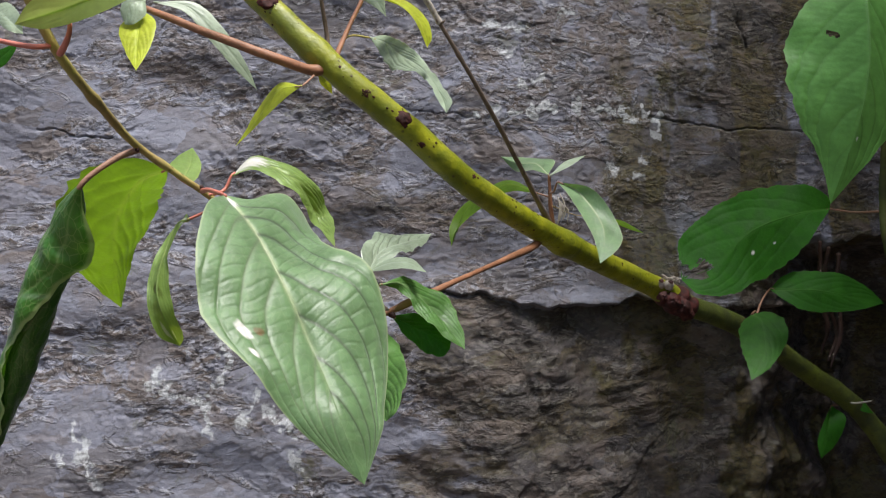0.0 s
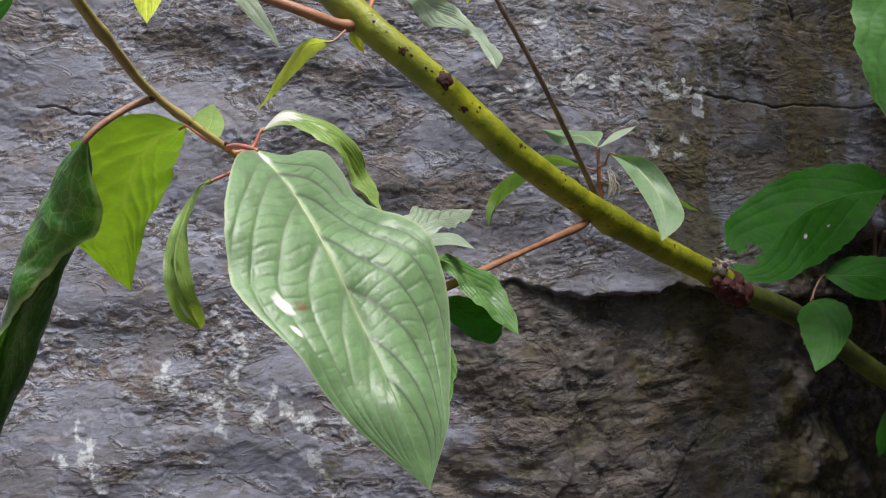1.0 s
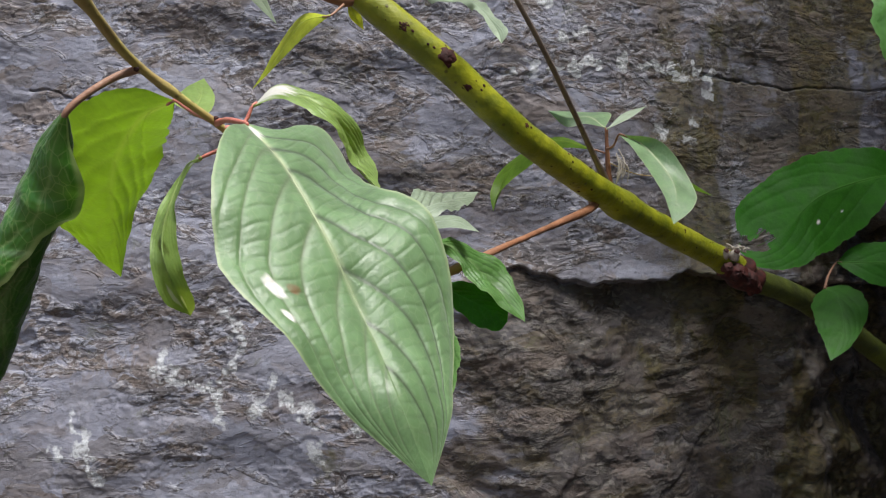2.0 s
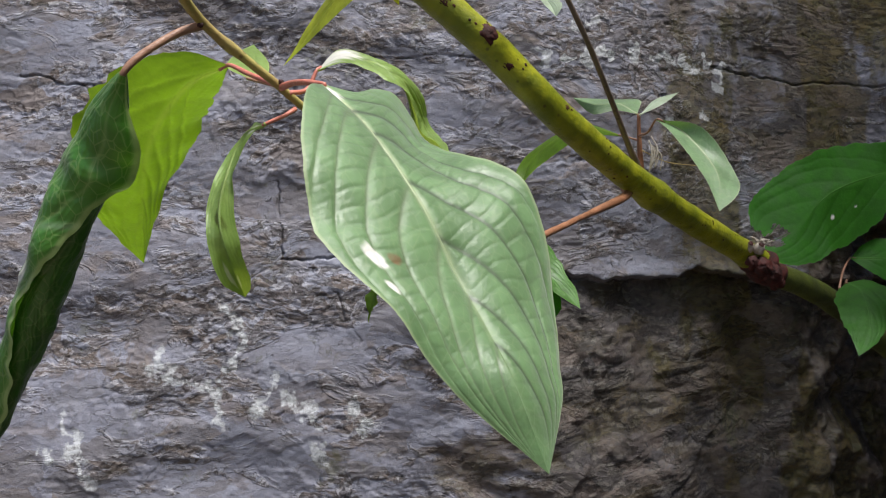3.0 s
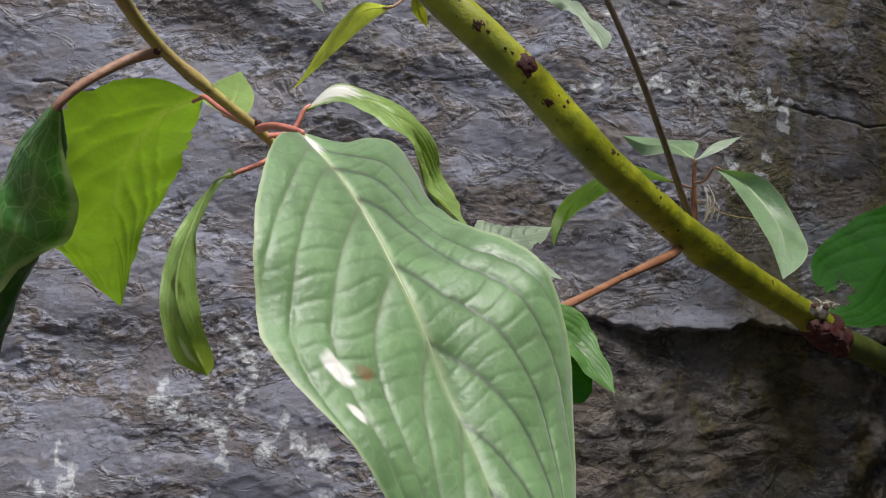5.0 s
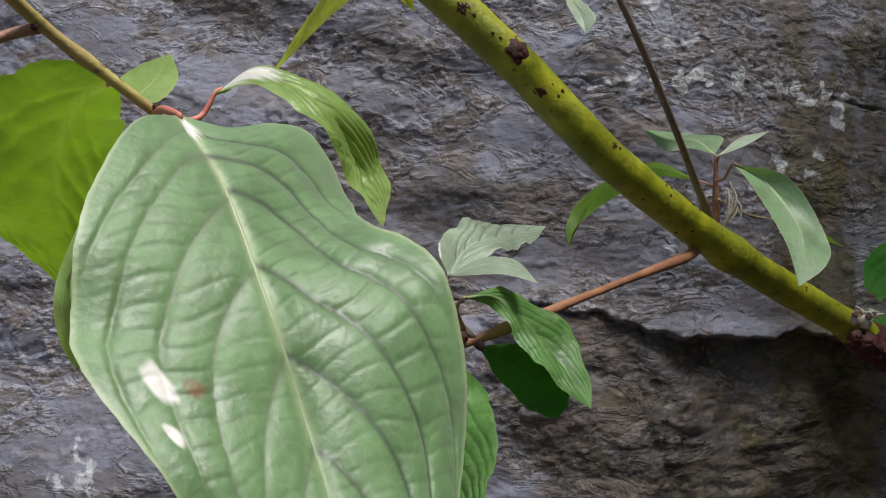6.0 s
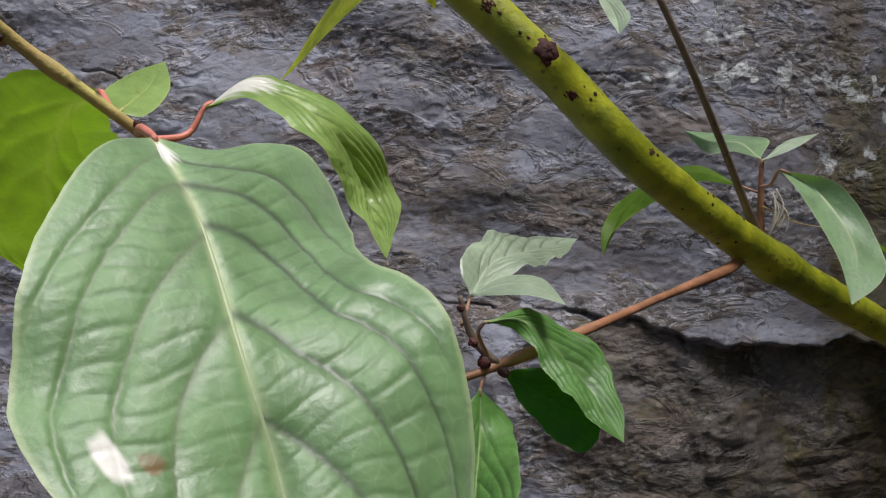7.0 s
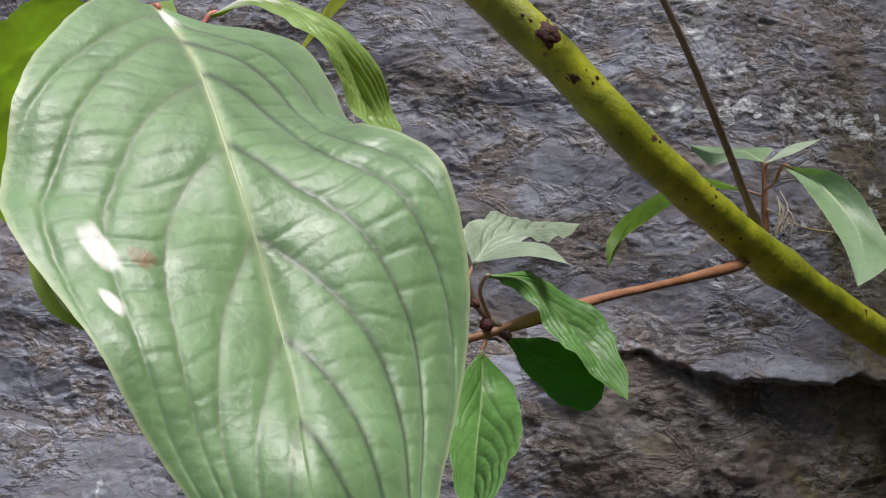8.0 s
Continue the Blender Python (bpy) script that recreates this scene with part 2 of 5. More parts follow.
LEAF_MID = leaf_material("smooth_mid_green_leaf", (0.18, 0.47, 0.11), (0.34, 0.60, 0.22), (0.28, 0.62, 0.07), 0.34, gloss=0.3, lines=0.5, web=0.05)
ROLLED = leaf_material("rolled_leaf", (0.075, 0.275, 0.02), (0.40, 0.54, 0.18), (0.18, 0.46, 0.02), 0.22, 0.36, 0.8, 0.85, 0.3, down=0.12)
LEAF_LIGHT = leaf_material("light_leaf", (0.29, 0.45, 0.12), (0.52, 0.62, 0.2), (0.46, 0.64, 0.04), 0.36, 0.36, 0.85, 0.6)
LEAF_DEEP = leaf_material("deep_green_leaf", (0.032, 0.175, 0.010), (0.12, 0.32, 0.05), (0.10, 0.32, 0.01), 0.3, 0.6, 0.2, 0.5)
LEAF_YOUNG = leaf_material("yellow_green_leaf", (0.135, 0.27, 0.02), (0.30, 0.40, 0.05), (0.235, 0.415, 0.012), 0.45)
LEAF_BACKLIT = leaf_material("pale_backlit_leaf", (0.32, 0.46, 0.12), (0.46, 0.58, 0.2), (0.78, 0.96, 0.24), 0.75)
LEAF_FRESH = leaf_material("fresh_green_leaf", (0.12, 0.275, 0.065), (0.36, 0.50, 0.22), (0.2, 0.5, 0.04), 0.3, 0.46, 0.5, lines=0.7, web=0.08)
LEAF_PLAIN = leaf_material("plain_green_leaf", (0.075, 0.26, 0.035), (0.2, 0.42, 0.10), (0.18, 0.44, 0.03), 0.3, 0.5, 0.3, lines=0.5, web=0.05)
LEAF_LIME = leaf_material("lime_yellow_leaf", (0.70, 0.80, 0.07), (0.76, 0.84, 0.16), (0.88, 0.95, 0.05), 0.45)
LEAF_GREY = leaf_material("downy_grey_green_leaf", (0.40, 0.50, 0.35), (0.52, 0.60, 0.46), (0.30, 0.45, 0.12), 0.25, 0.45, 0.8)


# ---- shapes ----
def spline(points, n):
    """n points at even arc length along a smooth curve through the given ones."""
    c = np.array(points, float)
    if len(c) == 2:
        u = np.linspace(0, 1, n)[:, None]
        return c[0] * (1 - u) + c[1] * u
    k = len(c)
    p = np.vstack([2 * c[0] - c[1], c, 2 * c[-1] - c[-2]])
    u = np.linspace(0, k - 1, 40 * k)
    i = np.minimum(u.astype(int), k - 2)
    f = (u - i)[:, None]
    a, b, d, e = p[i], p[i + 1], p[i + 2], p[i + 3]
    q = 0.5 * (2 * b + (d - a) * f + (2 * a - 5 * b + 4 * d - e) * f ** 2 + (3 * b - a - 3 * d + e) * f ** 3)
    s = np.r_[0, np.cumsum(np.linalg.norm(np.diff(q, axis=0), axis=1))]
    v = np.linspace(0, s[-1], n)
    return np.stack([np.interp(v, s, q[:, j]) for j in range(3)], 1)


def smooth(a):
    a = np.clip(a, 0, 1)
    return a * a * (3 - 2 * a)


def unit(v):
    return v / np.maximum(np.linalg.norm(v, axis=-1, keepdims=True), 1e-12)


def mesh_from(name, verts, faces, attrs=None, smooth=True):
    me = bpy.data.meshes.new(name)
    me.from_pydata([tuple(v) for v in verts], [], faces)
    for key, values in (attrs or {}).items():
        me.attributes.new(key, "FLOAT", "POINT").data.foreach_set("value", np.asarray(values, np.float32))
    if smooth:
        me.polygons.foreach_set("use_smooth", [True] * len(me.polygons))
    me.update()
    return me


def part(name, me, material, parent, label=""):
    me.materials.append(material)
    ob = new(name, me)
    ob.parent = parent
    return tagged(ob, label)


def tube_mesh(name, points, radii, sides=14, step=0.0015, lumps=0.05, swell=(), seed=0, pallor=None):
    """A round stem along a curve; swell: (place along it 0..1, width, height) of the nodes; pallor: how pale it is along its way."""
    length = np.linalg.norm(np.diff(np.array(points, float), axis=0), axis=1).sum()
    n = int(min(260, max(6, length / step)))
    c = spline(points, n)
    t = unit(np.gradient(c, axis=0))
    up = np.array([0.3, -0.8, 0.52])
    a = unit(np.cross(t, up))
    b = np.cross(t, a)
    s = np.linspace(0, 1, n)
    r = np.interp(s, np.linspace(0, 1, len(radii)), radii)
    for at, wide, high in swell:
        r = r * (1 + high * np.exp(-((s - at) / wide) ** 2))
    rng = np.random.RandomState(seed)
    ph = rng.rand(4) * 6
    th = np.linspace(0, 2 * math.pi, sides, endpoint=False)
    rr = r[:, None] * (1 + lumps * (np.sin(th[None] * 2 + 9 * s[:, None] + ph[0]) * 0.5 + np.sin(s[:, None] * length * 260 + th[None] + ph[1]) * 0.6 + np.sin(s[:, None] * length * 610 + 3 * th[None] + ph[2]) * 0.35))
    v = c[:, None] + rr[..., None] * (np.cos(th)[None, :, None] * a[:, None] + np.sin(th)[None, :, None] * b[:, None])
    verts = v.reshape(-1, 3)
    faces = []
    for i in range(n - 1):
        for j in range(sides):
            k = (j + 1) % sides
            faces.append((i * sides + j, i * sides + k, (i + 1) * sides + k, (i + 1) * sides + j))
    verts = np.vstack([verts, c[0] - t[0] * r[0] * 0.5, c[-1] + t[-1] * r[-1] * 0.6])
    m = n * sides
    for j in range(sides):
        k = (j + 1) % sides
        faces.append((k, j, m))
        faces.append(((n - 1) * sides + j, (n - 1) * sides + k, m + 1))
    if pallor is None:
        return mesh_from(name, verts, faces)
    pale = np.repeat(np.interp(s, np.linspace(0, 1, len(pallor)), pallor), sides)
    return mesh_from(name, verts, faces, {"vein": np.r_[pale, pale[0], pale[-1]]})


def leaf_mesh(name, mid, left, right, ns=64, nw=16, pairs=7, quilt=0.0005, cup=0.06, wave=0.0, holes=(), pale=(), scorch=(), seed=0, ribbed=1.0, jag=0.02, veins=None):
    """A leaf blade with a midrib, curved side veins sunk into it and puckered fields between them.
    holes, pale, scorch: (place along 0..1, place across -1..1, half length, half width)."""
    m, l, r = spline(mid, ns), spline(left, ns), spline(right, ns)
    t = unit(np.gradient(m, axis=0))
    across = r - l
    nrm = unit(np.cross(t, across))
    for _ in range(6):
        nrm[1:-1] = (nrm[:-2] + nrm[1:-1] * 2 + nrm[2:]) / 4
    nrm = unit(nrm)
    rng = np.random.RandomState(seed)
    ph = rng.rand(6) * 6.28
    s = np.linspace(0, 1, ns)[:, None]
    j = np.arange(-nw, nw + 1)
    w = (j / nw)[None]
    v = np.abs(w)
    edge = np.where(w[..., None] < 0, l[:, None], r[:, None])
    nick = jag * (0.5 * np.sin(s * 47 + 3 * np.sin(s * 11 + ph[0]) + np.where(w < 0, 0, 2)) + 0.5 * np.abs(np.sin(s * 83 + ph[1] + np.where(w < 0, 1.3, 0))) + 0.6 * np.maximum(0, np.sin(s * 21 + ph[2] + np.where(w < 0, 2.2, 0))) ** 6)
    edge = edge + (m[:, None] - edge) * (nick * smooth(s / 0.08) * smooth((1 - s) / 0.08))[..., None]
    width = np.linalg.norm(edge - m[:, None], axis=2)
    p = m[:, None] + (edge - m[:, None]) * v[..., None]
    size = np.linalg.norm(mid[-1] - np.array(mid[0]))
    # side veins: place on the midrib, first slope and bend of each, from the base to the tip
    rows = veins or (tuple((0.05 + 0.84 * (k + 0.1) / pairs, 0.30, 0.30) for k in range(pairs)), tuple((0.05 + 0.84 * (k + 0.4) / pairs, 0.30, 0.30) for k in range(pairs)))
    q, gap, miss = np.zeros((ns, 2 * nw + 1)), np.zeros((ns, 2 * nw + 1)), np.zeros((ns, 2 * nw + 1))
    for c in range(2 * nw + 1):
        at = np.array([s0 + slope * v[0, c] + bend * v[0, c] ** (3 if w[0, c] < 0 else 2) for s0, slope, bend in rows[0 if w[0, c] < 0 else 1]])
        at = np.r_[at[0] - 0.13, at, at[-1] + 0.13]
        q[:, c] = np.interp(s[:, 0], at, np.arange(-1, len(at) - 1))
        gap[:, c] = np.interp(s[:, 0], (at[:-1] + at[1:]) / 2, np.diff(at))
        miss[:, c] = np.min(np.abs(s - at[None, 1:-1]), axis=1) * size * 0.75
    d = np.minimum(np.abs(q - np.round(q)), 0.5)
    d = np.where((q < 0) | (q > max(len(rows[0]), len(rows[1])) - 1), np.minimum(miss / (0.75 * size * 0.13), 0.5), d)
    fade = np.clip((1 - v) / 0.1, 0, 1) * np.clip((1 - s) / 0.1, 0, 1) * np.clip(s / 0.04, 0, 1)
    line = max(0.00022, 0.0072 * size)
    side = np.exp(-(miss / line) ** 2) * np.clip((1 - v) / 0.25, 0, 1) ** 0.6
    main = np.exp(-(v * np.maximum(width, 1e-4) / 0.0009) ** 2) if width.max() > 0.012 else np.exp(-(v / 0.06) ** 2)
    cell = np.floor(q)
    quilt = min(quilt, 0.045 * width.max()) * np.clip(gap / 0.13, 0.25, 1.1) * np.clip(1.25 * width / width.max(), 0.1, 1.0)
    dent = min(1.0, max(0.35, width.max() / 0.014))
    # cross veins like the rungs of a ladder between the side veins
    rung_phase = 2 * math.pi * (s * size * 0.87 - 0.12 * v * width.max()) / (0.0027 if size > 0.05 else 0.0019) + 2.6 * np.sin(cell * 2.7 + ph[0] + np.where(w < 0, 1.0, 0)) + 0.9 * np.sin(s * 23 + 5 * v + ph[1]) + 0.7 * np.sin(v * 13 - 7 * s + ph[3])
    rung = rung_phase / (2 * math.pi)
    ladder = np.abs(rung - np.round(rung))
    fold = 0.55 + 0.45 * np.sin(np.floor(rung + 0.5) * 12.9 + cell * 4.1 + ph[5])
    net = np.exp(-(ladder / 0.11) ** 2) * smooth(d / 0.12) * (0.35 + 0.65 * fold)
    swellings = np.sin(s * 37 + ph[2] + 3 * np.sin(v * 6 + ph[3])) * np.sin(v * 15 + ph[4] + 2 * np.sin(s * 12))
    off_rib = smooth(v * width / (0.05 * width.max() + 0.001))
    valley = np.exp(-(miss / (line * 1.9)) ** 2)
    h = quilt * (0.55 * (1 - (1 - 2 * d) ** 2) * off_rib - 0.40 * valley * off_rib - 0.32 * net * off_rib + 0.16 * swellings * smooth(d / 0.2) - 0.6 * main) * fade
    # vein lines: own darker green plus painted furrow shade, weaker on the left half
    pigment_shade = side * fade * dent * ribbed * np.where(w < 0, 0.6, 1.0) * (0.75 + 0.25 * fold)
    pigment_shade = np.maximum(pigment_shade, 0.22 * ribbed * net * fade * dent)
    h = h + cup * width * 4 * v * (1 - v) * 0.5
    h = h + wave * v ** 2 * (np.sin(s * 19 + ph[4] + np.where(w < 0, 0, 2.4)) + 0.5 * np.sin(s * 41 + ph[5])) * np.sin(math.pi * s)
    p = p + h[..., None] * nrm[:, None]
    k = 2 * nw + 1
    idx = np.arange(ns * k).reshape(ns, k)
    spots = {"pale": np.zeros((ns, k)), "scorch": np.zeros((ns, k))}
    ragged = 0.25 * np.sin(40 * s + 17 * w + ph[1]) + 0.2 * np.sin(71 * w - 33 * s + ph[2])
    for key, rows in (("pale", pale), ("scorch", scorch)):
        for a, b, hl, hw in rows:
            if isinstance(a, tuple):
                near = int(np.argmin(np.linalg.norm(p.reshape(-1, 3) - np.array(a), axis=1)))
                a, b = s[near // k, 0], w[0, near % k]
            e = np.sqrt(((s - a) / hl) ** 2 + ((w - b) / hw) ** 2) + 0.5 * ragged
            spots[key] = np.maximum(spots[key], np.clip((1.25 - e) / 0.4, 0, 1))
    gone = np.zeros((ns, k), bool)
    for a, b, hl, hw in holes:
        gone |= np.sqrt(((s - a) / hl) ** 2 + ((w - b) / hw) ** 2) + ragged < 1.0
    faces = []
    for i in range(ns - 1):
        for c in range(k - 1):
            if not (gone[i, c] or gone[i + 1, c] or gone[i, c + 1] or gone[i + 1, c + 1]):
                faces.append((int(idx[i, c]), int(idx[i, c + 1]), int(idx[i + 1, c + 1]), int(idx[i + 1, c])))
    vein = np.maximum(np.maximum(ribbed * np.where(w < 0, 0.2, 0.0) * side * fade, main * np.clip(1 - 1.1 * s, 0, 1)), 0.45 * np.clip((v - 0.965) / 0.02, 0, 1) + 0 * s)
    me = mesh_from(name, p.reshape(-1, 3), faces, {"vein": vein.ravel(), "pigment_shade": pigment_shade.ravel(), "pale": spots["pale"].ravel(), "scorch": spots["scorch"].ravel()})
    return me, m, nrm


def leaf(shrub, mid, left, right, material, label, stalk=None, stalk_r=0.0007, stalk_material=None, rib=0.00045, **shape):
    """A leaf under the shrub: the blade, with its midrib and, where given, its petiole as pieces of it."""
    base, tip = mid[0], mid[-1]
    facing = np.cross(np.array(tip) - np.array(base), np.mean(right, axis=0) - np.mean(left, axis=0))
    if np.dot(facing, (0.0, -1.0, 0.3)) < 0:   # upper side outwards, away from the rock
        left, right = right, left
        for key in ("holes", "pale", "scorch"):
            if key in shape:
                shape[key] = tuple((a, -b, hl, hw) for a, b, hl, hw in shape[key])
    me, m, nrm = leaf_mesh("leaf", mid, (base, *left, tip), (base, *right, tip), **shape)
    blade = part("leaf", me, material, shrub, label)
    if rib:
        cut = int(len(m) * 0.93)
        ribs = m[:cut] - nrm[:cut] * (rib * 0.5 + 0.5 * min(shape.get("quilt", 0.0005), 0.0007))
        part("midrib", tube_mesh("midrib", ribs[::4], (rib, rib * 0.8, rib * 0.3), 8, 0.002, 0.02, (), 0, (1.0, 0.75, 0.35, 0.12)), material, blade)
    if stalk:
        part("petiole", tube_mesh("petiole", (*stalk, base, tuple(m[3])), (stalk_r * 0.95, stalk_r * 0.8, stalk_r * 0.75, stalk_r * 0.5), 10, 0.001, 0.04), stalk_material or PETIOLE_DULL, blade)
    return blade


# ---- rock wall ----
def value_noise(x, z, seed):
    """Smooth gradient noise in the plane, about -1 to 1."""
    xi, zi = np.floor(x).astype(np.int64), np.floor(z).astype(np.int64)
    xf, zf = x - xi, z - zi

    def grad(a, b, fx, fz):
        hsh = (a * 374761393 + b * 668265263 + seed * 974634541) & 0xFFFFFFFF
        hsh = ((hsh ^ (hsh >> 13)) * 1274126177) & 0xFFFFFFFF
        ang = ((hsh ^ (hsh >> 16)) & 0xFFFF) / 65536.0 * 2 * math.pi
        return np.cos(ang) * fx + np.sin(ang) * fz

    u = xf * xf * xf * (xf * (xf * 6 - 15) + 10)
    w = zf * zf * zf * (zf * (zf * 6 - 15) + 10)
    a = grad(xi, zi, xf, zf) * (1 - u) + grad(xi + 1, zi, xf - 1, zf) * u
    b = grad(xi, zi + 1, xf, zf - 1) * (1 - u) + grad(xi + 1, zi + 1, xf - 1, zf - 1) * u
    return (a * (1 - w) + b * w) * 1.5


def fbm(x, z, seed, octaves=5, gain=0.5):
    total, amp = np.zeros_like(x), 1.0
    for o in range(octaves):
        total += amp * value_noise(x * 2 ** o, z * 2 ** o, seed + o)
        amp *= gain
    return total


def terrace(n, steps, sharp=0.22):
    """Cuts a smooth relief into flakes with crisp edges."""
    q = n * steps
    f = q - np.floor(q)
    return (np.floor(q) + smooth((f - (1 - sharp)) / sharp)) / steps


def facets(x, z, seed):
    """Split stone: every cell of an uneven net has its own height and tilt."""
    xi, zi = np.floor(x).astype(np.int64), np.floor(z).astype(np.int64)

    def rnd(a, b, k):
        hsh = (a * 374761393 + b * 668265263 + (seed * 7 + k) * 974634541) & 0xFFFFFFFF
        hsh = ((hsh ^ (hsh >> 13)) * 1274126177) & 0xFFFFFFFF
        return ((hsh ^ (hsh >> 16)) & 0xFFFF) / 65536.0

    best, second, out = np.full(x.shape, 9.0), np.full(x.shape, 9.0), np.zeros_like(x)
    for a in (-1, 0, 1):
        for b in (-1, 0, 1):
            ci, cj = xi + a, zi + b
            dx, dz = x - ci - rnd(ci, cj, 1), z - cj - rnd(ci, cj, 2)
            d = np.hypot(dx, dz)
            h = rnd(ci, cj, 3) - 0.5 + 0.9 * dx * (rnd(ci, cj, 4) - 0.5) + 1.3 * dz * (rnd(ci, cj, 5) - 0.35)
            nearer = d < best
            second = np.where(nearer, best, np.minimum(second, d))
            out = np.where(nearer, h, out)
            best = np.minimum(best, d)
    return out, second - best


def folded(a):
    """Planes that meet in sharp ridges and valleys, 0 to 1."""
    return 2 * np.abs(a - np.round(a))


def worn(a, times):
    """Rounds off the steps of a relief."""
    for _ in range(times):
        a[1:-1] = (a[:-2] + 2 * a[1:-1] + a[2:]) / 4
        a[:, 1:-1] = (a[:, :-2] + 2 * a[:, 1:-1] + a[:, 2:]) / 4
    return a


def near_line(x, z, line):
    """Distance of each place from a polyline."""
    best = np.full_like(x, 9.0)
    for (ax, az_), (bx, bz) in zip(line[:-1], line[1:]):
        dx, dz = bx - ax, bz - az_
        k = np.clip(((x - ax) * dx + (z - az_) * dz) / (dx * dx + dz * dz), 0, 1)
        best = np.minimum(best, np.hypot(x - ax - k * dx, z - az_ - k * dz))
    return best


CRACKS = [  # width, depth, line
    (0.0005, 0.004, [(-0.231, 1.307), (-0.216, 1.305), (-0.214, 1.302), (-0.196, 1.301), (-0.186, 1.3)]),
    (0.0005, 0.0025, [(-0.096, 1.206), (-0.076, 1.205), (-0.061, 1.207), (-0.052, 1.204), (-0.026, 1.202)]),
    (0.0004, 0.0018, [(-0.097, 1.247), (-0.096, 1.227), (-0.094, 1.215), (-0.095, 1.206)]),
    (0.0004, 0.0012, [(-0.065, 1.187), (-0.063, 1.175), (-0.053, 1.16)]),
    (0.0005, 0.0025, [(0.152, 1.312), (0.168, 1.309), (0.185, 1.308), (0.209, 1.304), (0.232, 1.305), (0.261, 1.304), (0.321, 1.307)]),
    (0.0007, 0.003, [(0.207, 1.408), (0.215, 1.385), (0.219, 1.37), (0.222, 1.358)]),
    (0.0004, 0.0015, [(-0.032, 1.312), (-0.004, 1.313), (0.023, 1.31), (0.04, 1.307)]),
]
LIME_ROW = [(0.037, 1.308), (0.048, 1.311), (0.061, 1.311), (0.071, 1.311), (0.08, 1.314), (0.087, 1.313), (0.1, 1.315), (0.116, 1.314), (0.123, 1.314), (0.133, 1.315), (0.148, 1.314), (0.156, 1.309), (0.155, 1.298)]
LIME_BLOTS = [(0.056, 1.347), (0.048, 1.364), (0.065, 1.362), (0.094, 1.374), (0.066, 1.327), (0.077, 1.331), (0.124, 1.277), (0.142, 1.273), (0.147, 1.281), (0.138, 1.308)]
LIME_LOW = [(-0.125, 1.178), (-0.117, 1.163), (-0.123, 1.149), (-0.155, 1.145), (-0.133, 1.135), (-0.129, 1.12), (-0.108, 1.127), (-0.1, 1.141), (-0.091, 1.131), (-0.081, 1.121), (-0.058, 1.124), (-0.053, 1.114), (-0.079, 1.103), (-0.211, 1.121), (-0.205, 1.11), (-0.199, 1.092), (-0.219, 1.106), (-0.161, 1.153)]
LEDGE = [(-0.014, 1.206), (0.017, 1.202), (0.041, 1.2), (0.055, 1.195), (0.077, 1.191), (0.1, 1.191), (0.123, 1.191), (0.141, 1.195), (0.194, 1.186), (0.255, 1.183), (0.6, 1.17)]


